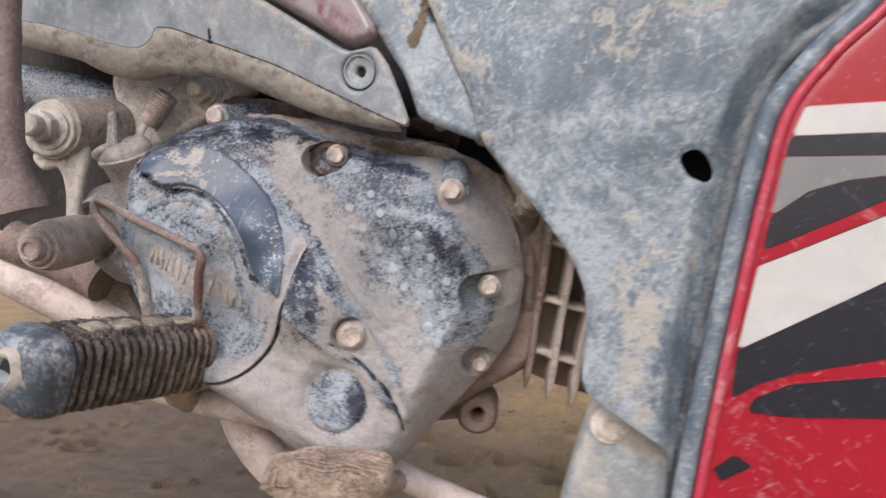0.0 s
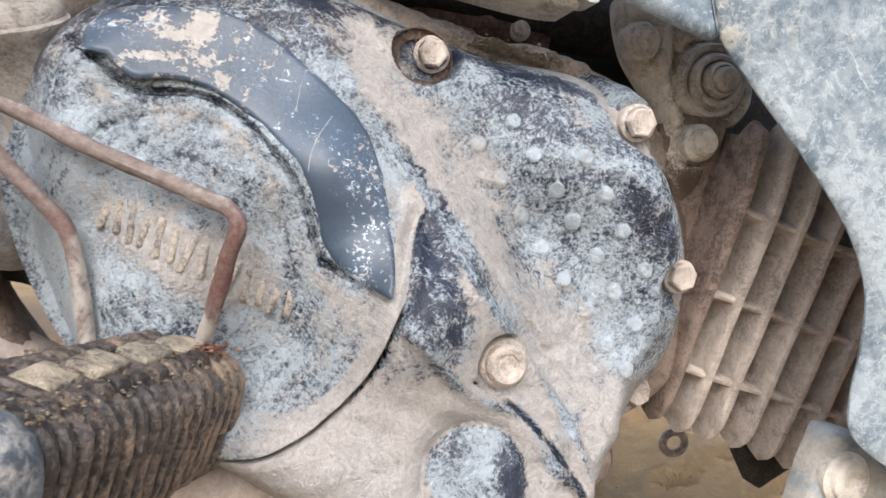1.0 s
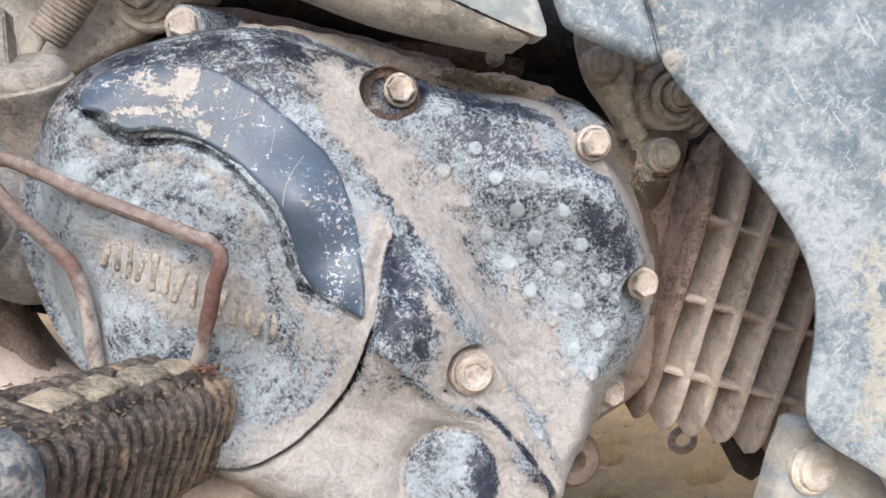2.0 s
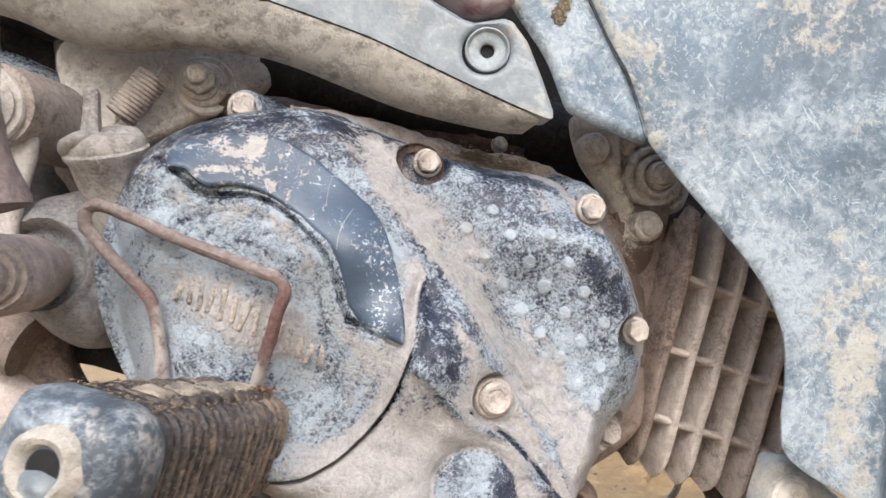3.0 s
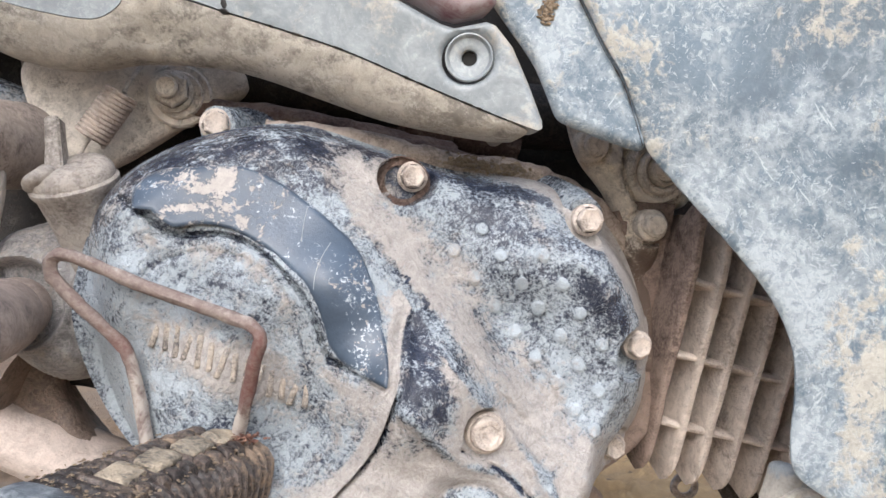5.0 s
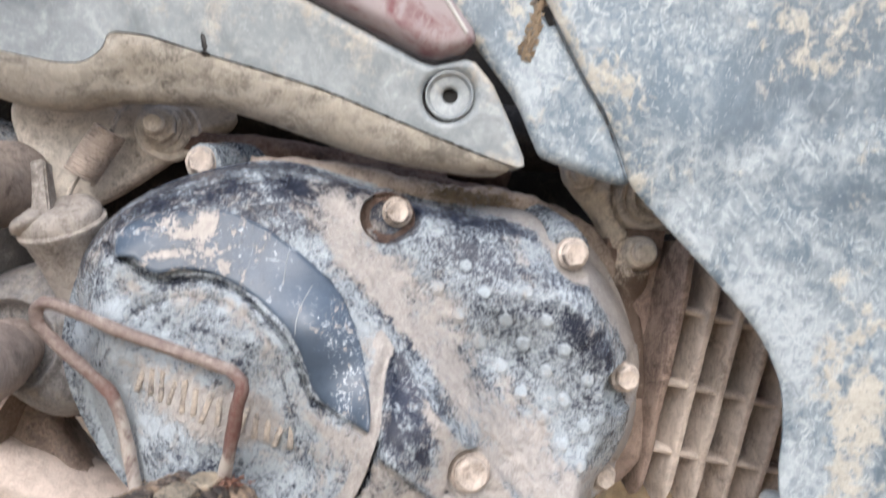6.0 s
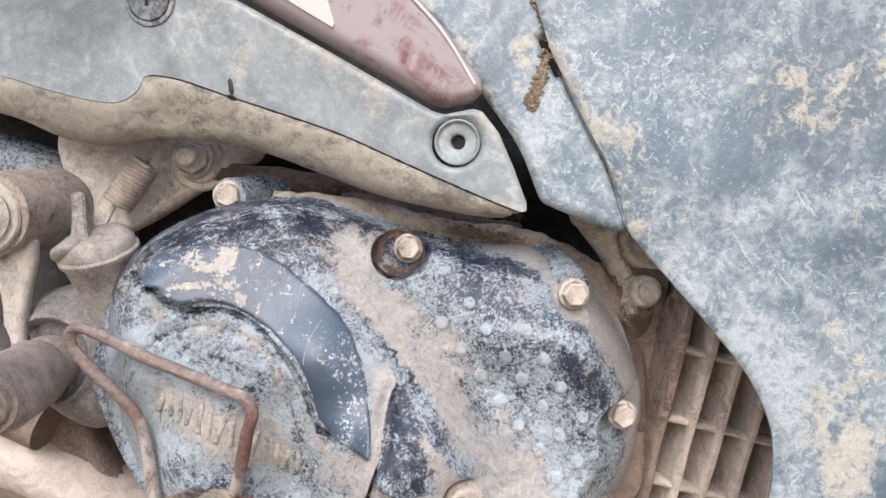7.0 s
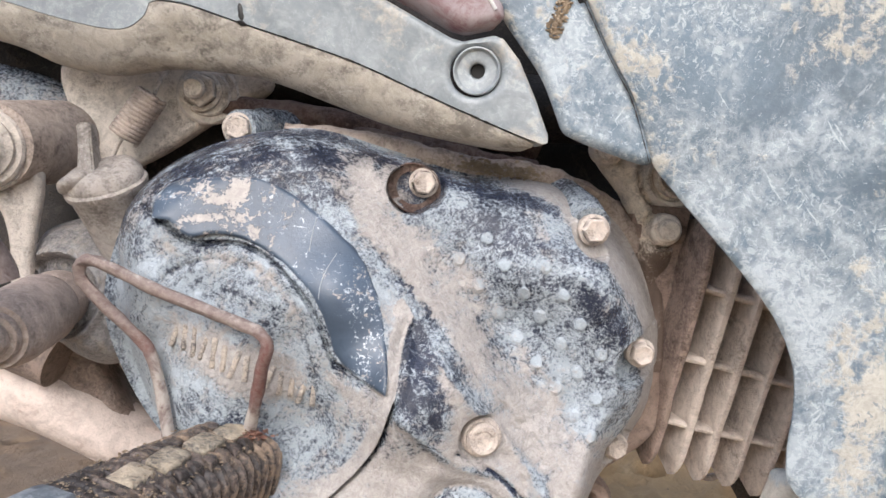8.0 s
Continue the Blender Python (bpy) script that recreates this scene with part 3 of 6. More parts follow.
def cover_skin(x, z, e):
    """The cast face of the cover without the seat of the crescent plate."""
    d = beside_band(x, z)
    slope = smooth(-0.030, 0.008, x) * smooth(0.402, 0.374, z)
    u = np.clip(1 - e / (0.026 + 0.015 * slope), 0, 1)
    off = 0.050 * ((1 - slope) * (1 - np.sqrt(1 - u ** 2)) + slope * u ** 1.45)
    off += 0.0075 * smooth(0.0, 0.019, d)
    off += 0.0010 * np.exp(-(d / 0.0009) ** 2) * smooth(0.285, 0.30, z) * smooth(0.385, 0.37, z)
    disc, web = depth_in(DISC, x, z), depth_in(WEB, x, z)
    low = smooth(0.0, 0.0030, -disc) * smooth(0.0, 0.0036, -web) * (1 - smooth(-0.003, 0.006, d)) * (1 - smooth(0.312, 0.336, z))
    off += 0.0032 * low
    rim_low = 1 - smooth(0.332, 0.352, z)
    lower = 1 - smooth(0.303, 0.312, z)
    edge = to_line(RIM_LINE, x, z)
    off += 0.0042 * smooth(0.0075, 0.0, disc) * (disc > 0) * rim_low * smooth(-0.20, -0.17, x) * (1 - 0.85 * lower)
    off += 0.0042 * (disc <= 0) * smooth(-0.001, 0.008, web) * smooth(0.0, 0.0010, -disc) * rim_low + 0.0042 * (disc <= 0) * smooth(0.003, 0.0, -disc) * smooth(0.008, 0.0, web) * rim_low
    off -= 0.0016 * np.exp(-((disc + 0.0002) / 0.0010) ** 2) * smooth(0.302, 0.312, z) * smooth(0.349, 0.344, z) * (edge < 0.004)
    off += 0.0070 * np.exp(-((disc + 0.0006) / 0.0007) ** 2) * lower * (edge < 0.005)
    off += 0.0009 * np.exp(-(to_line(DOME_RING, x, z) / 0.0013) ** 2)
    dome = np.hypot((x + 0.158) / 0.062, (z - 0.325) / 0.060)
    inner = to_line(INNER_EDGE, x, z)
    off += (0.0034 + 0.0018 * uneven(x * 160, z * 160, 3)) * np.exp(-(inner / (0.0009 + 0.0005 * uneven(x * 90, z * 90, 4))) ** 4) - 0.0035 * np.clip(1 - dome ** 2, 0, 1)
    r = np.hypot(x - PLUG[0], z - PLUG[1])
    off += 0.0016 * np.exp(-((r - PLUG[2]) / 0.002) ** 2) - 0.003 * np.clip(1 - (r / PLUG[2]) ** 2, 0, 1) - 0.002 * np.exp(-((r - 0.027) / 0.005) ** 2) * low
    off += 0.0022 * np.exp(-(to_line(CRACK, x, z) / 0.0010) ** 2)
    for cx, cz in DOTS:
        off -= 0.0012 * smooth(0.0035, 0.0024, np.hypot(x - cx, z - cz))
    off += 0.046 * smooth(-0.144, -0.216, x) * (1 - smooth(0.350, 0.398, z))
    y = lean_plane(z) + off
    y += 0.0005 * np.sin(x * 210 + 3 * np.sin(z * 160)) * np.sin(z * 190)
    return np.minimum(y, 0.5225)


def cover_front(x, z, e):
    return cover_skin(x, z, e) + 0.0034 * smooth(0.0012, 0.0026, depth_in(CRESCENT, x, z))


# broad swells (-) and hollows (+) of the casting: centre, reach, depth
SWELLS = [(0.0375, 0.3700, 0.040, -0.0373), (-0.1375, 0.2950, 0.028, 0.0268), (-0.2000, 0.3575, 0.020, -0.0258), (-0.0375, 0.3325, 0.020, 0.0101), (-0.0750, 0.3075, 0.028, -0.0234), (-0.1125, 0.3575, 0.020, -0.0102),
          (-0.0250, 0.3575, 0.020, -0.0082), (-0.0500, 0.3325, 0.040, 0.0072), (-0.0750, 0.2700, 0.020, 0.0057), (-0.0250, 0.2950, 0.020, 0.0090), (-0.1375, 0.3325, 0.020, 0.0084)]


def bent(x, y, z):
    """Swells the casting, spreading it as it goes deeper, and sinks the bolt pockets."""
    c = sum(h * np.exp(-((x - cx) ** 2 + (z - cz) ** 2) / r ** 2) for cx, cz, r, h in SWELLS) * smooth(0.0, 0.016, depth_in(COVER, x, z))
    x, y, z = x + c * (3.17 * x + 0.456), y + c, z + c * (3.17 * z - 1.137)
    for cx, cz, ex, ez, r, floor in POCKETS:
        k = 1 - smooth(r - 0.0016, r, to_line(np.array([(cx, cz), (ex, ez)]), x, z))
        deep = floor + (1.1 * np.maximum(x - cx - 0.008, 0) if ex > cx + 0.01 else 0)
        y = y + k * np.maximum(deep - y, -0.002)
    return x, np.minimum(y, 0.5225), z


def on_cover(x, z, lift=0.0):
    """The place on the bent cover that x, z of its plan comes to."""
    x, z = np.array([x]), np.array([z])
    return tuple(float(v[0]) for v in bent(x, cover_front(x, z, depth_in(COVER, x, z)) - lift, z))


def cover_dirt_and_shade(x, z, e):
    d = beside_band(x, z)
    inner = to_line(INNER_EDGE, x, z)
    disc, web = depth_in(DISC, x, z), depth_in(WEB, x, z)
    edge = to_line(RIM_LINE, x, z)
    on_disc = smooth(-0.001, 0.006, disc)
    wobble = 0.0011 * np.sin(z * 700) + 0.0008 * np.sin(z * 1630 + 1)
    crack = np.exp(-((d + wobble) / 0.0005) ** 2) * (blob(x, z, -0.0830, 0.3575, 0.004, 0.005) + 0.9 * blob(x, z, -0.0735, 0.345, 0.003, 0.004))
    band = smooth(-0.004, 0.005, d) * (1 - smooth(0.006, 0.034, d + 0.012 * uneven(x * 60, z * 60, 2))) * smooth(0.425, 0.40, z)
    top = smooth(0.392, 0.403, z) * smooth(-0.050, -0.075, x)
    arcs = uneven(e * 420, x * 55, 7) * top
    turn = np.arctan2(z - 0.325, x + 0.160)
    swirl = uneven(np.hypot(x + 0.160, z - 0.325) * 330, turn * 4, 9) * on_disc
    fleck = uneven(x * 75, z * 75, 12)
    # film of pale dust
    dust = 0.01 - 0.9 * crack - 0.36 * blob(x, z, 0.0120, 0.337, 0.014, 0.0080, -42) - 0.16 * blob(x, z, 0.000, 0.351, 0.018, 0.007, -25) + 0.22 * blob(x, z, 0.006, 0.342, 0.024, 0.016) * uneven(x * 170 - z * 120, x * 40 + z * 60, 19) - 0.20 * blob(x, z, -0.020, 0.374, 0.030, 0.006, -16)
    tan_side = np.clip(smooth(-0.0700, -0.0630, x + 0.28 * (z - 0.31) + 0.006 * uneven(x * 110, z * 110, 15)) + smooth(0.300, 0.286, z + 0.008 * uneven(x * 120, z * 120, 16)), 0, 1)
    dust += -0.20 * smooth(0.0, 0.003, web) * (1 - tan_side) + 0.30 * smooth(0.0, 0.003, web) * uneven(x * 210, z * 210, 17)
    dust += -0.20 * top + 0.55 * arcs - 0.26 * blob(x, z, -0.200, 0.384, 0.012, 0.014, 40)
    dust += -0.30 * blob(x, z, -0.165, 0.306, 0.026, 0.007, -15) + 0.16 * blob(x, z, -0.015, 0.300, 0.03, 0.022) - 0.18 * blob(x, z, -0.122, 0.296, 0.004, 0.018)
    dust += 0.14 * on_disc * smooth(0.385, 0.365, z) * smooth(0.340, 0.36, z) + 0.12 * on_disc * smooth(0.36, 0.34, z) + 0.09 * on_disc * smooth(-0.145, -0.180, x) - 0.16 * blob(x, z, -0.158, 0.358, 0.020, 0.008, -20)
    # the cuts along inner edge and dome ring paint groove shade
    dust += 0.26 * swirl + 0.02 * on_disc + 0.16 * fleck - 0.30 * np.exp(-((inner - 0.0008) / 0.0012) ** 2) * (0.6 + uneven(x * 200, z * 200, 5)) - 0.14 * np.exp(-(to_line(DOME_RING, x, z) / 0.0016) ** 2)
    # dried mud
    mud = -0.12 + 0.24 * fleck + 0.56 * band - 1.2 * crack + 0.22 * smooth(0.290, 0.255, z) * smooth(-0.10, -0.05, -np.abs(x + 0.06))
    mud += 0.75 * smooth(0.0080, 0.0045, disc) * smooth(-0.0006, 0.0012, disc) * (edge < 0.009) * smooth(-0.14, -0.125, x)
    mud += 0.58 * smooth(0.0, 0.003, web) * tan_side
    # thinner mud darkens the rim groove like shade
    mud -= 0.15 * np.exp(-((disc + 0.0010) / 0.0012) ** 2) * (edge < 0.004) * (z < 0.306)
    mud += 0.42 * smooth(0.0, 0.004, -web) * smooth(0.0, 0.003, -disc) * (1 - smooth(-0.003, 0.006, d)) * smooth(0.330, 0.310, z) * smooth(0.017, 0.021, np.hypot(x - PLUG[0], z - PLUG[1]))
    ring = np.hypot(x - PLUG[0], z - PLUG[1])
    mud += 0.40 * smooth(0.290, 0.275, z) * smooth(0.0, 0.002, -disc) * smooth(0.014, 0.021, ring) - 0.20 * smooth(0.020, 0.012, ring)
    mud += 0.75 * smooth(0.021, 0.010, e) * smooth(-0.03, 0.01, x) + 0.34 * smooth(0.013, 0.004, e) * smooth(-0.09, -0.06, x) + 0.80 * blob(x, z, -0.160, 0.3295, 0.031, 0.0115, -24)
    mud += 0.26 * blob(x, z, -0.090, 0.376, 0.006, 0.022, 28) + 0.46 * blob(x, z, -0.106, 0.305, 0.012, 0.014, 35) + 0.34 * blob(x, z, -0.128, 0.274, 0.030, 0.012, -15)
    mud += 0.30 * np.exp(-((inner - 0.0065) / 0.0035) ** 2) * (disc > 0) * smooth(0.390, 0.380, z) + 0.30 * blob(x, z, -0.095, 0.405, 0.006, 0.016, 55) + 0.36 * blob(x, z, -0.195, 0.398, 0.006, 0.014, -42)
    tail = blob(x, z, -0.034, 0.262, 0.008, 0.019, -25)
    low_part = smooth(0.292, 0.272, z) * smooth(0.0, 0.003, -disc)
    mud += low_part * (0.42 * uneven(x * 62, z * 62, 23) - 0.10 - 0.34 * blob(x, z, -0.094, 0.262, 0.012, 0.006, -10) - 0.30 * blob(x, z, -0.060, 0.2300, 0.016, 0.006))
    mud -= 0.55 * tail
    dust += 0.18 * tail
    strip = np.exp(-(to_line(STRIP, x, z) / 0.0042) ** 2)
    dust -= 0.36 * strip
    mud -= 0.42 * strip
    split = np.exp(-(to_line(CRACK, x, z) / 0.0011) ** 2) * smooth(-0.62, -0.30, uneven(x * 130, z * 130, 21))
    side_dark = blob(x, z, -0.0300, 0.2470, 0.0050, 0.010, 25)
    dust += -0.55 * split - 0.30 * side_dark + 0.16 * smooth(0.019, 0.016, ring) - 0.75 * blob(x, z, -0.0505, 0.2505, 0.0055, 0.0125, 6) - 0.35 * blob(x, z, -0.078, 0.262, 0.010, 0.003, 10)
    mud -= 0.60 * split + 0.34 * side_dark + 0.5 * blob(x, z, -0.0505, 0.2505, 0.0055, 0.0125, 6)
    for cx, cz in DOTS:
        near = smooth(0.0033, 0.0025, np.hypot(x - cx, z - cz))
        dust += 0.40 * near
        mud += 0.06 * near
    for cx, cz, ex, ez, r, floor in POCKETS:
        deep = floor > 0.505
        c = sum(h * math.exp(-((cx - sx) ** 2 + (cz - sz) ** 2) / sr ** 2) for sx, sz, sr, h in SWELLS)
        shift_x, shift_z = c * (3.17 * cx + 0.456), c * (3.17 * cz - 1.137)
        cx, ex, cz, ez = cx - shift_x, ex - shift_x, cz - shift_z, ez - shift_z
        # deep pockets: less dust and mud, their shade put into the colour
        dust -= 0.42 * deep * smooth(r + 0.0005, r - 0.002, to_line(np.array([(cx, cz), (ex, ez)]), x, z))
        mud += (0.04 if deep else 0.12 if ex > cx + 0.01 else 0.50) * smooth(r + 0.0015, r - 0.002, to_line(np.array([(cx, cz), (ex, ez)]), x, z))
    return dust, mud


cover = relief("engine_cover", COVER, cover_front, lambda x, z: 0.530 + 0 * x, 0.00062, cover_paint, bike,
               "navy cast engine side cover, scuffed and coated with pale dust", dirt=cover_dirt_and_shade, shift=bent)

def crescent_seat(x, z):
    u = np.clip(1 - depth_in(COVER, x, z) / 0.026, 0, 1)
    return lean_plane(z) + 0.050 * (1 - np.sqrt(1 - u ** 2)) - 0.0004


def crescent_front(x, z, e):
    """Nearly flush along its outer edge, proud of the dome along the inner one."""
    proud = 0.0004 + 0.0013 * smooth(0.020, 0.002, to_line(INNER_EDGE, x, z))
    return crescent_seat(x, z) - proud + 0.0011 * np.clip(1 - e / 0.0016, 0, 1) ** 2


crescent = relief("crescent_plate", CRESCENT, crescent_front, lambda x, z: crescent_seat(x, z) + 0.0040, 0.0007, crescent_paint, cover, "smooth dark slate-blue crescent with a flaked tan patch",
       shift=bent, dirt=lambda x, z, e: (0.66 * blob(x, z, -0.099, 0.332, 0.012, 0.028) + 0.34 * blob(x, z, -0.160, 0.398, 0.045, 0.02) - 0.62 + 0.50 * smooth(0.0014, 0.0, e),
                             0.29 * blob(x, z, -0.1590, 0.394, 0.014, 0.012) + 0.12 * blob(x, z, -0.1750, 0.402, 0.010, 0.010) + 0.20 * uneven(x * 110, z * 110, 6) - 0.14 + 0.3 * blob(x, z, -0.1535, 0.403, 0.004, 0.006)))


def scratch(points):
    p = curve(points, 5, False)
    x, y, z = bent(p[:, 0], crescent_front(p[:, 0], p[:, 1], 0.01 + 0 * p[:, 0]), p[:, 1])
    return tube(list(zip(x.tolist(), y.tolist(), z.tolist())), 0.00016, 6)


part("scratch", scratch([(-0.1205, 0.3885), (-0.1222, 0.3830), (-0.1240, 0.3745)]), panel_plastic, crescent, "thin pale scratch")
part("scratch", scratch([(-0.1120, 0.3735), (-0.1165, 0.3670), (-0.1195, 0.3600), (-0.1205, 0.3545)]), panel_plastic, crescent)

bolt_mesh = mesh_of("bolt", hex_bolt(), bolt_steel)
for x, y, z, s in ((-0.0690, 0.5050, 0.4040, 1.0), (0.0070, 0.4805, 0.3785, 1.03), (0.0295, 0.4840, 0.3188, 0.97), (0.0237, 0.5062, 0.2676, 0.95)):
    fixed("bolt", bolt_mesh, cover, x, y, z, random.uniform(0, 60), 6, s)
# added ring: its red-brown carries both dirt and the pocket's shade
seat_ring = lathe([(0.0078, 0.0002), (0.0112, 0.0003), (0.0114, 0.0030), (0.0119, 0.0030), (0.0120, -0.002)], 32)
for v in seat_ring.verts:
    v.co.x *= 1.10
    v.co.y -= 0.0006 * (1 + noise.noise(v.co * 400))
bmesh.ops.transform(seat_ring, matrix=pose(-0.0738, 0.5068, 0.4018, 6, 28, 0), verts=seat_ring.verts)
part("bolt_seat", seat_ring, gap_metal, cover, "red-brown ring, dirt and pocket shade in its colour, round a sunken bolt")
lobe_bolt = lathe([(0.0085, -0.006), (0.0085, 0.0), (0.0078, 0.0012), (0.0070, 0.0012), (0.0068, 0.0035), (0.0058, 0.0048), (0.0040, 0.0046), (0.0034, 0.0040), (0, 0.0040)], 24)
fixed("bolt", mesh_of("round_bolt", lobe_bolt, bolt_steel), cover, -0.0537, 0.4602, 0.2910, 0, 3, 1.05, "rounded bolt head packed with dried mud")


def raised_bar(x, z, w, h, turn):
    bm = bmesh.new()
    bmesh.ops.create_cube(bm, size=1)
    for v in bm.verts:
        k = 0.8 if v.co.y < 0 else 1.0
        v.co = Vector((v.co.x * w * k, v.co.y * 0.0016, v.co.z * h * k))
    bmesh.ops.bevel(bm, geom=list(bm.edges), offset=0.0004, segments=1, affect="EDGES")
    bmesh.ops.transform(bm, matrix=pose(*on_cover(x, z), 6, turn, 0), verts=bm.verts)
    return bm


for i in range(14):
    u = i / 13
    part("emblem_bar", raised_bar(-0.1840 + 0.0580 * u, 0.3410 - 0.0270 * u, 0.0027, 0.0145 - 0.002 * (i % 2), 14 + (10 if i % 3 == 0 else -4)), cover_dust_paint, cover, "raised cast emblem stroke filled with tan dust" if i == 0 else "")

# ---- engine block, mounts and cylinder ----
BLOCK = curve([(-0.214, 0.35), (-0.195, 0.405), (-0.150, 0.424), (-0.085, 0.416), (-0.02, 0.410), (0.035, 0.395), (0.050, 0.385), (0.060, 0.345), (0.066, 0.30),
               (0.060, 0.264), (0.020, 0.240), (-0.03, 0.214), (-0.09, 0.220), (-0.15, 0.262), (-0.195, 0.290)])
block_metal = coated("red_brown_caked_alloy", (0.085, 0.056, 0.047), (0.25, 0.185, 0.158), (0.31, 0.235, 0.195), 0.66, 0.54, 1.0, 0.6, 0.1)
block = relief("engine_block", BLOCK, lambda x, z, e: 0.528 + 0.012 * np.clip(1 - e / 0.008, 0, 1) ** 2 + 0 * x, lambda x, z: 0.655 + 0 * x, 0.004, block_metal, bike,
               "brown mud-caked alloy crankcase behind the cover")
MOUNT = curve([(0.0235, 0.4400), (0.0240, 0.4270), (0.0285, 0.4130), (0.0370, 0.4010), (0.0420, 0.3930), (0.0470, 0.3780), (0.0475, 0.3600), (0.0480, 0.3350), (0.0500, 0.3000), (0.0640, 0.2980), (0.0660, 0.3350), (0.0675, 0.3640), (0.0705, 0.3760),
               (0.0735, 0.3845), (0.0830, 0.3860), (0.0905, 0.3950), (0.0900, 0.4080), (0.0800, 0.4210), (0.0660, 0.4320), (0.0480, 0.4400), (0.0330, 0.4430)], 6)


def bolt_wells(x, z):
    """Ring-shaped hollows cut round the two bolts and the boss."""
    return sum(0.0042 * np.exp(-((np.hypot(x - cx, z - cz) - r) / 0.0012) ** 2) for cx, cz, r in ((0.0285, 0.4190, 0.0098), (0.0585, 0.3762, 0.0098), (0.0655, 0.4045, 0.0190)))


relief("cylinder_mount", MOUNT, lambda x, z, e: 0.5175 + 0.008 * np.clip(1 - e / 0.006, 0, 1) ** 2 + 0.0022 * uneven(x * 90, z * 90, 31) + 0.010 * smooth(0.368, 0.345, z) + bolt_wells(x, z) + 0.004 * np.exp(-(to_line(np.array([(0.047, 0.432), (0.050, 0.405), (0.056, 0.388)]), x, z) / 0.0022) ** 2), lambda x, z: 0.535 + 0 * x, 0.0016,
               coated("tan_caked_alloy", (0.105, 0.076, 0.062), (0.72, 0.645, 0.55), (0.76, 0.69, 0.59), 0.68, 0.55, relief=0.0003, fleck=0.2), block, "tan dust-caked mounting plate with bolts",
               # dust and mud fade on the tail, painting the gap's brown shade
               dirt=lambda x, z, e: (-0.62 * smooth(0.380, 0.352, z), -0.55 * smooth(0.380, 0.352, z)))
boss = lathe([(0.0178, -0.006), (0.0172, 0.0015), (0.0160, 0.0034), (0.0140, 0.0030), (0.0130, 0.0006), (0.0122, 0.0006), (0.0118, 0.0070), (0.0106, 0.0078), (0.0092, 0.0070), (0.0086, 0.0038), (0.0078, 0.0040), (0.0075, 0.0104),
              (0.0064, 0.0112), (0.0056, 0.0098), (0.0052, 0.0142), (0.0042, 0.0152), (0, 0.0152)], 32)
for v in boss.verts:
    v.co += v.co * 0.04 * noise.noise(v.co * 160)
bmesh.ops.transform(boss, matrix=pose(0.0655, 0.5190, 0.4045, 4, 0, 0), verts=boss.verts)
part("stepped_boss", boss, pale_metal, block, "stepped round boss with a bolt in it")
small_bolt = mesh_of("block_bolt", lathe([(0.0086, -0.006), (0.0084, 0.0012), (0.0074, 0.0024), (0.0060, 0.0024), (0.0058, 0.0060), (0.0048, 0.0072), (0, 0.0074)], 24), pale_metal)
for x, y, z in ((0.0285, 0.5160, 0.4190), (0.0585, 0.5155, 0.3762), (-0.0037, 0.5800, 0.4359)):
    fixed("bolt", small_bolt, block, x, y, z, random.uniform(0, 60), 4, 1.0 if x > 0 else 0.7)

# flange of the crankcase with its mud ledge above the cover
ledge = tube(line3([(-0.135, 0.530, 0.432), (-0.085, 0.528, 0.424), (-0.045, 0.527, 0.413), (-0.005, 0.527, 0.407), (0.025, 0.528, 0.394), (0.043, 0.529, 0.374), (0.047, 0.531, 0.366)], 16),
             0.0056, 14, rough=0.32)
part("flange_edge", ledge, brown_metal, block, "dusty crankcase flange")


def crumbs(name, places, count, size, parent, material, label, seed):
    rng = random.Random(seed)
    bm = bmesh.new()
    for _ in range(count):
        x, y, z = places(rng)
        s = size * rng.uniform(0.4, 1.3)
        ax, ay, az = rng.uniform(0.6, 1.5), rng.uniform(0.5, 1.0), rng.uniform(0.4, 0.9)
        got = bmesh.ops.create_icosphere(bm, subdivisions=1, radius=s)
        for v in got["verts"]:
            v.co = v.co * (1 + 0.7 * noise.noise(v.co * 900 + Vector((x, z, y)) * 300))
            v.co = Vector((v.co.x * ax, v.co.y * ay, v.co.z * az))
        bmesh.ops.translate(bm, vec=(x, y, z), verts=got["verts"])
    ob = part(name, bm, material, parent, label)
    return tagged(ob, kind="stuff")


def on_ledge(rng):
    u = rng.random()
    return (-0.047 + 0.036 * u + rng.gauss(0, 0.003), 0.518 + rng.uniform(-0.005, 0.006), 0.4130 - 0.0060 * u + rng.gauss(0, 0.0016))


crumbs("mud_crumb_layer", on_ledge, 260, 0.0011, block, mud_crumbs, "loose sandy crumbs lying on the flange", 5)

# bolt lug at the back of the cover's upper edge
lug_back = tube(line3([(-0.1570, 0.532, 0.4345), (-0.1440, 0.556, 0.4375), (-0.1280, 0.590, 0.4390)]), [0.0098] * 5 + [0.0108] * 8, 16)
part("bolt_tower", lug_back, cover_paint, block, "dusty dark cast bolt tower")
fixed("bolt", bolt_mesh, block, -0.1575, 0.5305, 0.4350, 10, 4, 1.06)
tower = tube([(0.0080, 0.4880, 0.3800), (0.0080, 0.50, 0.386), (0.0060, 0.530, 0.396)], [0.0100, 0.0105, 0.0110], 18)
part("bolt_tower", tower, cover_paint, cover)

# drain lug under the crankcase
eye = lathe([(0.0044, -0.03), (0.0044, 0.008), (0.0060, 0.0112), (0.0118, 0.0125), (0.0146, 0.009), (0.0160, -0.03)], 28)
bmesh.ops.transform(eye, matrix=pose(0.0220, 0.556, 0.2255, 3, 0, 0), verts=eye.verts)
part("lug", eye, block_metal, block, "brown mounting lug with a round hole")
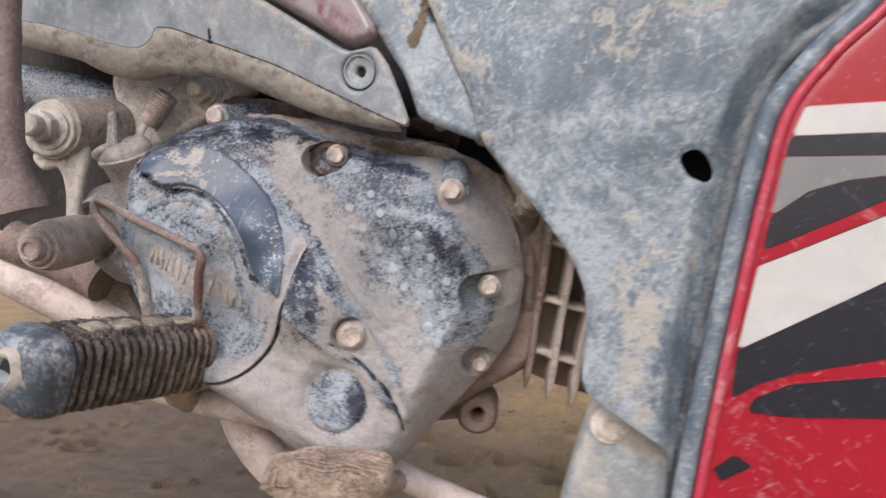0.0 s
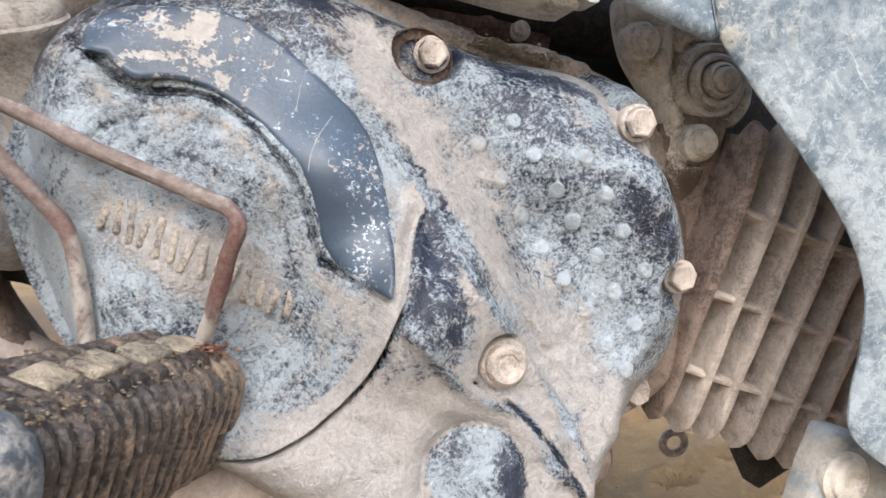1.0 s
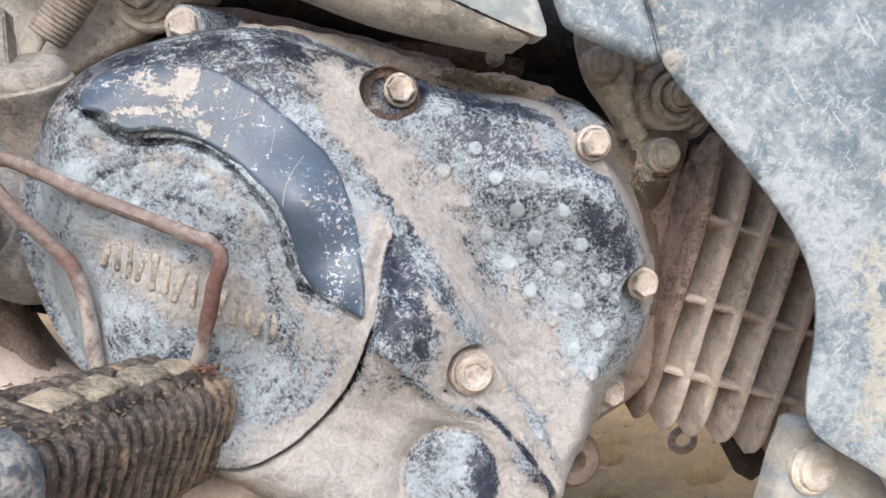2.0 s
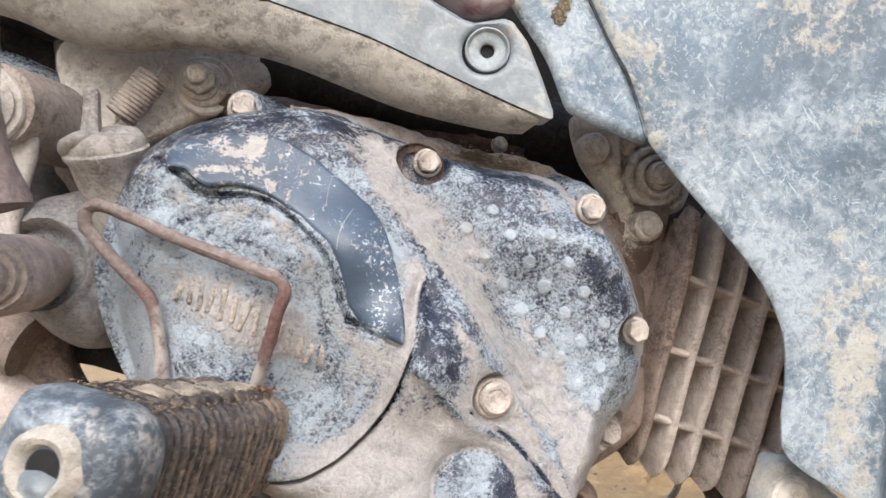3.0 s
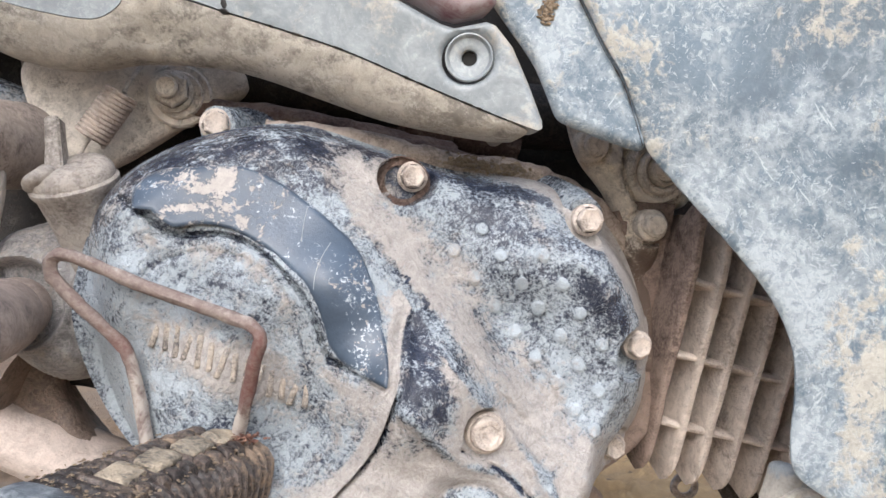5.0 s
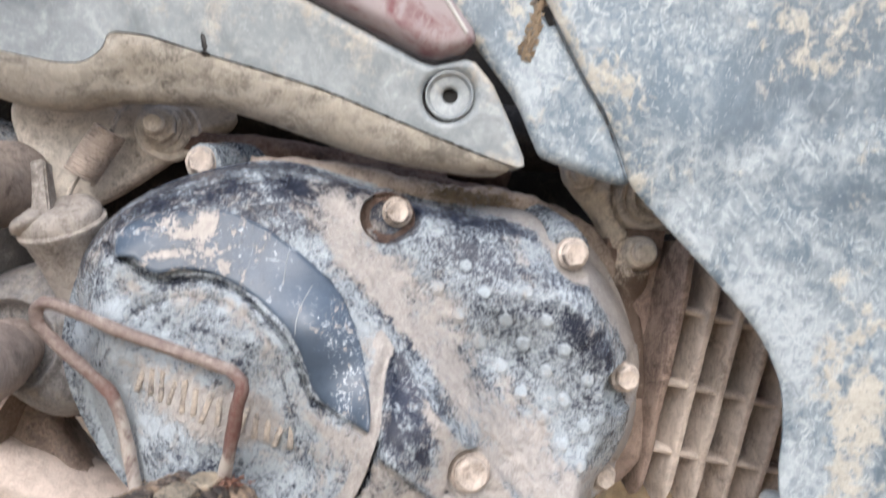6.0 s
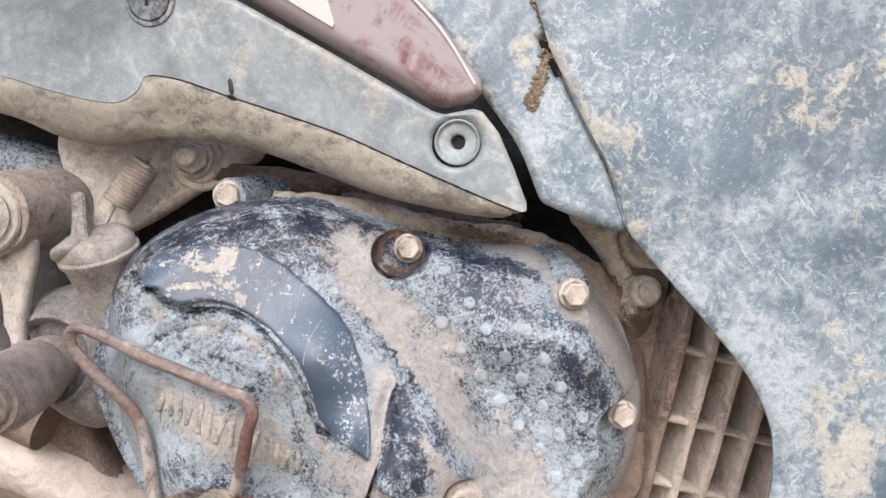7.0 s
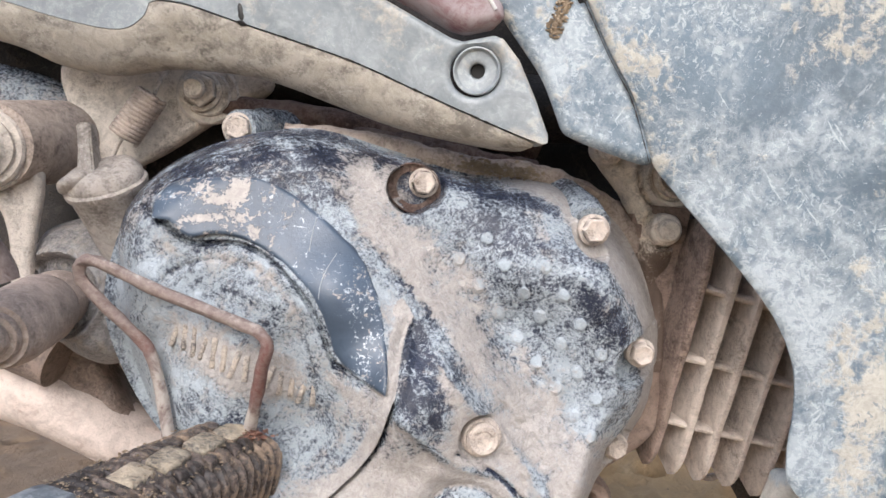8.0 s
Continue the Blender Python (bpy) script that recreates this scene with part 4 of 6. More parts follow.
web = tube([(0.018, 0.572, 0.240), (0.005, 0.575, 0.232), (-0.020, 0.580, 0.225)], [0.016, 0.017, 0.014], 12)
part("lug_web", web, block_metal, block)

# cylinder with upright fins and cross webs
AX, UPF = Vector((0.9915, 0, -0.1302)), Vector((0.1302, 0, 0.9915))
FINS = (0.0229, 0.0395, 0.0562, 0.0750, 0.0945, 0.1125, 0.1300)
LOWS = (0.2490, 0.2430, 0.2398, 0.2368, 0.2310, 0.2270, 0.2230)
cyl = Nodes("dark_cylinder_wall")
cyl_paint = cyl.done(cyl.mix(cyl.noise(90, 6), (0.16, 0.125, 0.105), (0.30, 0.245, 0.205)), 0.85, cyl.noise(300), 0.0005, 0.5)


brown_fin = coated("red_brown_fin_wall", (0.085, 0.056, 0.047), (0.28, 0.215, 0.185), (0.34, 0.265, 0.225), 0.56, 0.38, 1.0, 0.6, 0.1, relief=0.0003, fleck=0.2)


def fin_face(v):
    """The fins' front edges lean back towards the ground."""
    return 0.4946 + (0.355 - v) * (0.376 if v < 0.355 else 0.226)


def fin(s, lo, hi):
    """A thin upright cooling fin with a rounded edge, rounded corners and a lower edge that rises towards the back."""
    bm = bmesh.new()
    rows = []
    n = 34
    for i in range(n + 1):
        v = lo + (hi - lo) * (i / n) ** 1.25
        tip = min((v - lo) / 0.012, (hi - v) / 0.012, 1.0)
        point = 0.30 + 0.70 * min((v - lo) / 0.013, 1.0)
        back = 0.010 * (1 - math.sqrt(max(0.0, 1 - (1 - tip) ** 2)))
        y = fin_face(v) + back
        w = 0.0023 * point * (1 + 0.30 * noise.noise((v * 70, s * 90, 0)))
        wob = 0.0006 * noise.noise((v * 35, s * 50, 7))
        ring = []
        for du, dy in ((1.45, 0.085), (1.2, 0.022), (1.08, 0.005), (0.97, 0.0011), (0.6, 0.0001), (0.0, 0.0), (-0.6, 0.0001), (-0.97, 0.0011), (-1.08, 0.005), (-1.2, 0.022), (-1.45, 0.085)):
            p = AX * (s + wob + du * w) + UPF * min(max(v, lo + 0.55 * dy), hi - 0.75 * dy)
            ring.append(bm.verts.new((p.x, y + dy, p.z)))
        rows.append(ring)
    for a, b in zip(rows, rows[1:]):
        for k in range(10):
            bm.faces.new((a[k], a[k + 1], b[k + 1], b[k]))
    bm.faces.new(rows[0])
    bm.faces.new(rows[-1][::-1])
    return bm


core = bmesh.new()
bmesh.ops.create_cube(core, size=1)
bmesh.ops.subdivide_edges(core, edges=list(core.edges), cuts=5, use_grid_fill=True)
for v in core.verts:
    s = 0.086 + v.co.x * 0.120
    lo = float(np.interp(s, FINS, LOWS)) + 0.0095
    up = lo + (v.co.z + 0.5) * (0.388 - lo)
    p = AX * s + UPF * up
    v.co = Vector((p.x, 0.620 if v.co.y > 0.4 else fin_face(up) + 0.030 + (v.co.y + 0.5) * 0.05 + 0.0012 * noise.noise(p * 60), p.z))
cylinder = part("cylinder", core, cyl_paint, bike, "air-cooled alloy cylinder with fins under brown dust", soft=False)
base = bmesh.new()
bmesh.ops.create_cube(base, size=1)
bmesh.ops.subdivide_edges(base, edges=list(base.edges), cuts=5, use_grid_fill=True)
for v in base.verts:
    p = AX * (0.0080 + v.co.x * 0.027) + UPF * (0.3270 + v.co.z * 0.132)
    v.co = Vector((p.x, fin_face(p.z) + 0.071 + v.co.y * 0.078 - 0.010 * v.co.x + 0.0012 * noise.noise(p * 70), p.z))
part("cylinder_base", base, block_metal, cylinder, "red-brown flange wall beside the fins")
for i, (s, lo) in enumerate(zip(FINS, LOWS)):
    part("fin", fin(s, lo, 0.391 + 0.006 * min(i, 3)), fin_metal if i else brown_fin, cylinder)
for v in (0.3535, 0.3155, 0.2785):
    for i, (a, b) in enumerate(zip(FINS, FINS[1:])):
        bm = bmesh.new()
        rings = []
        for q in range(5):
            s = a + (b - a) * q / 4
            vv = v - 0.0030 * (i + q / 4) + 0.0007 * noise.noise((s * 80, v * 40, 1))
            y = fin_face(vv) + 0.0012 + 0.0022 * math.sin(math.pi * q / 4)
            rings.append([bm.verts.new((AX * s + UPF * (vv + dv))[:1] + (y + dy,) + (AX * s + UPF * (vv + dv))[2:]) for dv, dy in ((-0.0030, 0.060), (-0.0022, 0.004), (-0.0017, 0.0008), (-0.0004, 0), (0.0010, 0.0006), (0.0022, 0.003), (0.0060, 0.060))])
        for p, q in zip(rings, rings[1:]):
            for k in range(6):
                bm.faces.new((p[k], p[k + 1], q[k + 1], q[k]))
        part("cross_web", bm, fin_metal, cylinder)
# near-black plate, paints the shade under the cylinder
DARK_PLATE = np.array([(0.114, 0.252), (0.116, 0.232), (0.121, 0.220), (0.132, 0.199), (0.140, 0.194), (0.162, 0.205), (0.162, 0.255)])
relief("cylinder_foot", DARK_PLATE, lambda x, z, e: 0.566 + 0.004 * np.clip(1 - e / 0.004, 0, 1) ** 2, lambda x, z: 0.574 + 0 * x, 0.002, shade_dark, cylinder, "near-black plate painted as shade at the cylinder foot")

# ---- leg shield ----
def shield_y(x, z):
    return 0.451 - 0.30 * (x - 0.023) - 0.08 * (z - 0.446)


RIM = curve([(0.310, 0.640), (0.250, 0.520), (0.2125, 0.4665), (0.1845, 0.4455), (0.1668, 0.4155), (0.1569, 0.3778), (0.1507, 0.3417), (0.1444, 0.3048), (0.1381, 0.2605), (0.1331, 0.2022), (0.130, 0.165)], 8, False)
EDGE = curve([(0.1331, 0.2180), (0.1276, 0.2277), (0.1080, 0.2415), (0.0905, 0.2535), (0.0835, 0.2625), (0.0828, 0.2760), (0.0850, 0.2970), (0.0838, 0.3165), (0.0755, 0.3375), (0.0600, 0.3605),
              (0.0385, 0.3890), (0.0275, 0.4035)], 8, False)
SEAM = curve([(0.0255, 0.4072), (0.0181, 0.4339), (0.0093, 0.4522), (-0.0025, 0.4808), (-0.0068, 0.4924), (-0.0138, 0.5218), (-0.018, 0.560), (-0.025, 0.640)], 8, False)
SHIELD = np.concatenate([RIM, EDGE[3:], SEAM])
HOLE = curve([(0.1325, 0.3907), (0.1371, 0.3948), (0.1421, 0.3948), (0.1483, 0.3885), (0.1506, 0.3810), (0.1465, 0.3775), (0.1410, 0.3789), (0.1362, 0.3821)], 6)


def shield_front(x, z, e):
    rim = to_line(RIM, x, z)
    y = shield_y(x, z) + 0.0012 * np.clip(1 - e / 0.003, 0, 1) ** 2.2
    y += 0.010 * smooth(0.016, 0.0, rim) + 0.0012 * np.sin(x * 46 + 1) * np.sin(z * 38)
    y += 0.003 * np.exp(-((x - 0.19) / 0.06) ** 2) * smooth(0.44, 0.56, z)
    return y


def shield_dirt(x, z, e):
    dust = 0.22 * uneven(x * 20 + z * 9, z * 34, 16) + 0.10 * smooth(0.03, 0.0, e) - 0.14 * blob(x, z, 0.06, 0.445, 0.05, 0.025, 30) + 0.06 * blob(x, z, 0.13, 0.52, 0.05, 0.04) - 0.14 * smooth(0.016, 0.004, to_line(RIM, x, z))
    dust += 0.10 * blob(x, z, 0.09, 0.34, 0.03, 0.06) - 0.10 * blob(x, z, 0.02, 0.50, 0.02, 0.04) + 0.06 * blob(x, z, 0.05, 0.40, 0.02, 0.03)
    mud = 0.50 * blob(x, z, 0.021, 0.449, 0.008, 0.013, 50) + 0.24 * smooth(0.006, 0.001, to_line(SEAM, x, z)) + 0.20 * uneven(x * 28, z * 28, 15) + 0.44 * blob(x, z, 0.112, 0.315, 0.022, 0.045) + 0.24 * blob(x, z, 0.100, 0.452, 0.028, 0.010, 10)
    mud += 0.22 * blob(x, z, 0.120, 0.470, 0.05, 0.008) + 0.22 * blob(x, z, 0.108, 0.362, 0.012, 0.009) - 0.10 + 0.26 * blob(x, z, 0.06, 0.536, 0.06, 0.008) + 0.2 * blob(x, z, 0.112, 0.27, 0.014, 0.03)
    return dust, mud


shield = relief("leg_shield", SHIELD, shield_front, lambda x, z: shield_front(x, z, 9 + 0 * x) + 0.0022, 0.0022, shield_plastic, bike,
                "slate-blue plastic leg shield, scratched and mottled with dried dust", holes=[HOLE], dirt=shield_dirt, solid=True)
BRACKET = curve([(0.0985, 0.2560), (0.0945, 0.2490), (0.0900, 0.2400), (0.0845, 0.2240), (0.0785, 0.2050), (0.0725, 0.1820), (0.0690, 0.1500), (0.1000, 0.1450), (0.1400, 0.1500), (0.1420, 0.2000), (0.1380, 0.2250), (0.1240, 0.2400), (0.1100, 0.2530)], 5)
bracket = relief("lower_bracket", BRACKET, lambda x, z, e: 0.4705 - 0.10 * (x - 0.10) + 0.004 * np.clip(1 - e / 0.004, 0, 1) ** 2, lambda x, z: 0.486 + 0 * x, 0.002, panel_plastic, shield,
                 "grey lower bracket fixed by a dusty screw", dirt=lambda x, z, e: (0.05 + 0 * x, 0.14 + 0.50 * smooth(0.016, 0.004, np.abs((z - 0.240) + 0.62 * (x - 0.10)))))
screw = lathe([(0.0118, -0.004), (0.0118, 0.0008), (0.0105, 0.0020), (0.0092, 0.0020), (0.0086, 0.0036), (0.0070, 0.0044), (0.0046, 0.0044), (0.0032, 0.0030), (0, 0.0028)], 28)
fixed("screw", mesh_of("shield_screw", screw, pale_metal), shield, 0.1018, 0.4700, 0.2350, 0, 2, 1.0, "dusty round-headed screw")


def painted_y(x, z):
    return shield_y(x, z) - 0.004 + 0.25 * np.maximum(x - 0.19, 0) ** 2


PIPING = curve([(0.320, 0.610), (0.256, 0.500), (0.2223, 0.4596), (0.2019, 0.4398), (0.1828, 0.4132), (0.1734, 0.3769), (0.1663, 0.3417), (0.1598, 0.3055), (0.1529, 0.2654), (0.1441, 0.2111), (0.138, 0.165)], 8, False)
PAINTED = np.concatenate([PIPING, np.array([(0.30, 0.170), (0.40, 0.40), (0.40, 0.61)])])
fairing = relief("painted_fairing", PAINTED, lambda x, z, e: painted_y(x, z) + 0.003 * np.clip(1 - e / 0.004, 0, 1) ** 2, lambda x, z: painted_y(x, z) + 0.020, 0.003, red_paint, bike,
                 "glossy red front fairing with white and charcoal decals")
bead = tube([(p[0], float(painted_y(p[0], p[1])) + 0.0005, p[1]) for p in PIPING], 0.0030, 10)
part("piping", bead, pink_red, fairing, "faded red piping along the edge")
gutter = tube([(p[0] - 0.0078, float(painted_y(p[0], p[1])) + 0.0042, p[1] + 0.001) for p in PIPING], 0.0052, 12)
part("grey_bead", gutter, shield_plastic, fairing, "grey rounded rim beside the piping")
# slate plastic darkened so the tube carries the recess's shade in its colour
gutter_plastic = coated("shade_slate_gutter", (0.030, 0.038, 0.047), (0.17, 0.19, 0.205), (0.28, 0.26, 0.235), 0.30, 0.10, 0.5, 0.40, 0.3, fleck=0.2, relief=0.0002)
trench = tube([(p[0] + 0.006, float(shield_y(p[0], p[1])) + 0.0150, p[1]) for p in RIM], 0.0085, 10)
part("rim_gutter", trench, gutter_plastic, fairing, "slate tube darkened as the shade in the gutter between shield and fairing")


def decal(name, shape, material, lift, label):
    """A thin vinyl stripe lying on the painted fairing."""
    return relief(name, np.array(shape, float), lambda x, z, e: painted_y(x, z) - lift, lambda x, z: painted_y(x, z) + 0.0005, 0.002, material, fairing, label)


decal("decal", [(0.1890, 0.4135), (0.2238, 0.4138), (0.31, 0.416), (0.31, 0.400), (0.2243, 0.3989), (0.1832, 0.3992)], white_vinyl, 0.0012, "white decal stripe")
decal("decal", [(0.1830, 0.3988), (0.2243, 0.3985), (0.31, 0.399), (0.31, 0.386), (0.2247, 0.3878), (0.1805, 0.3890)], black_vinyl, 0.0010, "charcoal decal stripe")
decal("decal", [(0.1803, 0.3886), (0.2247, 0.3874), (0.31, 0.386), (0.31, 0.378), (0.2250, 0.3775), (0.2087, 0.3758), (0.1914, 0.3708), (0.1748, 0.3584)], grey_vinyl, 0.0010, "grey decal field")
decal("decal", [(0.1746, 0.3578), (0.1914, 0.3704), (0.2087, 0.3754), (0.2250, 0.3771), (0.31, 0.378), (0.31, 0.402), (0.2254, 0.3655), (0.1713, 0.3405)], black_vinyl, 0.0014, "charcoal decal field")
decal("decal", [(0.1711, 0.3402), (0.2254, 0.3653), (0.31, 0.402), (0.31, 0.394), (0.2256, 0.3585), (0.1696, 0.3330)], red_paint, 0.0020, "red decal line")
decal("decal", [(0.1694, 0.3322), (0.2257, 0.3577), (0.31, 0.393), (0.31, 0.368), (0.2267, 0.3249), (0.1606, 0.2876)], white_vinyl, 0.0012, "broad white decal stripe")
decal("decal", [(0.1604, 0.2870), (0.2267, 0.3243), (0.31, 0.367), (0.31, 0.300), (0.2280, 0.2856), (0.1862, 0.2757), (0.1705, 0.2694), (0.1578, 0.2609)], black_vinyl, 0.0010, "charcoal decal field")
decal("decal", [(0.1654, 0.2544), (0.1693, 0.2617), (0.1863, 0.2703), (0.2283, 0.2764), (0.31, 0.286), (0.31, 0.256), (0.2290, 0.2552), (0.1867, 0.2528)], black_vinyl, 0.0014, "charcoal decal flash")
decal("decal", [(0.1500, 0.2211), (0.1605, 0.2301), (0.1688, 0.2246), (0.1539, 0.2153)], black_vinyl, 0.0014, "small charcoal decal tip")

# added black sheet: gives the shield's hole its shade by colour
SHADE_SHEET = np.array([(0.122, 0.600), (0.122, 0.350), (0.150, 0.330), (0.230, 0.420), (0.290, 0.600)])
relief("shield_backing", SHADE_SHEET, lambda x, z, e: shield_y(x, z) + 0.045, lambda x, z: shield_y(x, z) + 0.050, 0.006, hole_black, shield, "added black sheet for the shade in the shield hole", solid=True)

# ---- side panels ----
def side_y(x, z):
    return 0.462 - 0.33 * (x + 0.019) - 0.15 * (z - 0.419)


CREASE = curve([(-0.0215, 0.4172), (-0.0330, 0.4225), (-0.0475, 0.4298), (-0.0713, 0.4422), (-0.1003, 0.4575), (-0.1274, 0.4690), (-0.1523, 0.4790), (-0.1740, 0.4880), (-0.1880, 0.4915)], 8, False)
NOTCH = curve([(-0.1925, 0.4905), (-0.1965, 0.4840), (-0.2088, 0.4800), (-0.2358, 0.4870), (-0.2720, 0.5000), (-0.3300, 0.5150)], 6, False)
TOP = [(-0.330, 0.640), (-0.300, 0.612), (-0.1712, 0.5364), (-0.1438, 0.5208), (-0.1023, 0.4939), (-0.0800, 0.4790), (-0.0592, 0.4652), (-0.0540, 0.4632), (-0.0410, 0.4648), (-0.0372, 0.4630), (-0.0305, 0.4535),
       (-0.0240, 0.4370), (-0.0188, 0.4215), (-0.0192, 0.4178)]
side = relief("side_panel", np.concatenate([np.array(TOP), CREASE, NOTCH]), lambda x, z, e: side_y(x, z) + 0.0024 * np.clip(1 - e / 0.0030, 0, 1) ** 2 * smooth(0.0, 0.006, np.minimum(to_line(CREASE, x, z), to_line(NOTCH, x, z))),
              lambda x, z: side_y(x, z) + 0.012, 0.0014, panel_plastic, bike, "grey dusty plastic side panel with a screw and an empty screw hole",
              # besides real dirt, dust thins at the crease to paint its shade
              dirt=lambda x, z, e: (-0.02 + 0.12 * blob(x, z, -0.026, 0.435, 0.008, 0.02, 20) - 0.20 * smooth(0.003, 0.0, to_line(CREASE, x, z)), -0.05 + 0.22 * smooth(0.012, 0.0, to_line(np.array(TOP), x, z)) * smooth(-0.09, -0.12, x) + 0.1 * blob(x, z, -0.09, 0.478, 0.02, 0.008, -35) + 0.34 * blob(x, z, -0.033, 0.455, 0.005, 0.011, 25) + 0.26 * smooth(0.004, 0.0, e) * smooth(-0.05, -0.03, x)), holes=[np.array([(-0.0489 + 0.0108 * math.cos(a), 0.4502 + 0.0108 * math.sin(a)) for a in np.linspace(0, 2 * math.pi, 28, endpoint=False)])])
LOW = curve([(-0.330, 0.5000), (-0.2720, 0.4835), (-0.2439, 0.4705), (-0.2159, 0.4635), (-0.1876, 0.4645), (-0.1551, 0.4600), (-0.1340, 0.4535), (-0.1082, 0.4420), (-0.0827, 0.4309), (-0.0576, 0.4231),
             (-0.0330, 0.4172), (-0.0200, 0.4165)], 8, False)
LIP = np.concatenate([CREASE + np.array([-0.0003, -0.0006]), NOTCH + np.array([0, -0.0002]), LOW])
relief("lower_lip", LIP, lambda x, z, e: side_y(x, z) + 0.0005 + 0.014 * smooth(0.0, 0.026, np.minimum(to_line(CREASE, x, z), to_line(NOTCH, x, z))) + 0.004 * np.clip(1 - to_line(LOW, x, z) / 0.005, 0, 1) ** 2,
       lambda x, z: side_y(x, z) + 0.024, 0.0014, beige_lip, side, "beige underside of the panel caked with dried dust",
       # streaky dirt; mud cut along the crease paints a broken shade line
       dirt=lambda x, z, e: (-0.20 * smooth(-0.11, -0.04, x) + 0.5 * uneven(x * 60 + z * 25, z * 260, 41), 0.04 - 0.16 * smooth(-0.11, -0.04, x) + 0.55 * uneven(x * 50 + z * 22, z * 240, 42) - 0.35 * smooth(0.0022, 0.0, to_line(CREASE, x, z)) * (np.sin(x * 310) > -0.3) - 0.3 * blob(x, z, -0.150, 0.472, 0.0035, 0.008)))
# black tube of uneven width paints the shade in the crease gap
seam_line = curve([(-0.0330, 0.4222), (-0.0475, 0.4295), (-0.0713, 0.4419), (-0.1003, 0.4572), (-0.1274, 0.4687), (-0.1523, 0.4787), (-0.1740, 0.4877)], 22, False)
widths = [max(0.00012, 0.0004 + 0.0011 * noise.noise((x * 170, 0, 2)) + 0.0006 * noise.noise((x * 500, 0, 4)) - 0.0006 * float(smooth(-0.12, -0.16, x))) + 0.0016 * math.exp(-((x + 0.1505) / 0.0016) ** 2) for x, z in seam_line]
part("panel_seam", tube([(x, float(side_y(x, z)) + 0.0002, z) for x, z in seam_line], widths, 8, flat=0.6), shade_smudge_black, side, "ragged black line painted as shade in the seam under the panel")
smudge = lathe([(0.0, 0.0004), (0.0012, 0.0004), (0.0022, 0.0)], 14, None, pose(-0.1505, float(side_y(-0.1505, 0.4825)), 0.4825, 8, 0, -18) @ Matrix.Diagonal((0.6, 1, 1.9, 1)))
for v in smudge.verts:
    v.co += Vector((0.0007 * noise.noise(v.co * 900), 0, 0.0009 * noise.noise(v.co * 700)))
part("oil_smudge", smudge, shade_smudge_black, side, "dark oily smudge across the seam")
cup = lathe([(0.0106, -0.004), (0.0104, 0.0000), (0.0098, 0.0002), (0.0092, -0.0004), (0.0086, -0.0018), (0.0078, -0.0020), (0.0056, -0.0020), (0.0040, -0.0025), (0.0034, -0.0034), (0.0033, -0.0120), (0, -0.0120)], 32)
bmesh.ops.transform(cup, matrix=pose(-0.0489, float(side_y(-0.0489, 0.4502)) + 0.0004, 0.4502, 8, 0, -18), verts=cup.verts)
part("screw_cup", cup, panel_plastic, side, "dished cup round an empty screw hole")
# solid black plug, the hole's shade as colour
hole_plug = lathe([(0.0032, -0.0110), (0.0032, -0.0055), (0, -0.0058)], 20)
bmesh.ops.transform(hole_plug, matrix=pose(-0.0489, float(side_y(-0.0489, 0.4502)) + 0.0004, 0.4502, 8, 0, -18), verts=hole_plug.verts)
part("screw_hole", hole_plug, hole_black, side, "black plug painted as the shade in an empty screw hole")
cross = lathe([(0.0125, -0.003), (0.0125, 0.0004), (0.0108, 0.0008), (0.0104, -0.0008), (0.0098, 0.0012), (0.0070, 0.0022), (0, 0.0024)], 32)
side_screw = part("cross_screw", cross, cap_plastic, side, "dusty dark grey cross-head screw")
side_screw.matrix_basis = pose(-0.1868, float(side_y(-0.1868, 0.5257)) - 0.0006, 0.5257, 8, 0, -18)
# black bars paint the shade in the cross slot
for turn in (0, 90):
    bm = bmesh.new()
    bmesh.ops.create_cube(bm, size=1)
    for v in bm.verts:
        v.co = Vector((v.co.x * 0.0072, v.co.y * 0.0012 - 0.0022, v.co.z * 0.0015))
    bmesh.ops.transform(bm, matrix=Matrix.Rotation(radians(turn + 8), 4, "Y"), verts=bm.verts)
    ob = part("slot", bm, hole_black, side_screw)

UPPER = np.array([(-0.330, 0.660), (-0.1660, 0.5400), (-0.1400, 0.5235), (-0.1000, 0.4970), (-0.0780, 0.4825), (-0.0580, 0.4692), (-0.0520, 0.4672), (-0.0405, 0.4685), (-0.0372, 0.4715), (-0.0380, 0.4760), (-0.0532, 0.5000), (-0.0759, 0.5270), (-0.120, 0.575), (-0.19, 0.66)])


def upper_y(x, z):
    return side_y(x, z) - 0.004


upper = relief("upper_fairing", UPPER, lambda x, z, e: upper_y(x, z) + 0.0040 * np.clip(1 - e / 0.0045, 0, 1) ** 2, lambda x, z: upper_y(x, z) + 0.014, 0.0014, maroon_paint, bike,
               "dusty maroon upper fairing with a white stripe")
relief("decal", np.array([(-0.160, 0.562), (-0.1330, 0.5285), (-0.1300, 0.5225), (-0.1010, 0.5025), (-0.1075, 0.5275), (-0.1180, 0.560)]), lambda x, z, e: upper_y(x, z) - 0.0012, lambda x, z: upper_y(x, z) + 0.0008, 0.0016, white_vinyl, upper, "white decal stripe")
relief("decal", np.array([(-0.166, 0.562), (-0.1420, 0.5310), (-0.1318, 0.5228), (-0.1345, 0.5285), (-0.161, 0.562)]), lambda x, z, e: upper_y(x, z) - 0.0010, lambda x, z: upper_y(x, z) + 0.0008, 0.0012, red_paint, upper, "red decal edge")
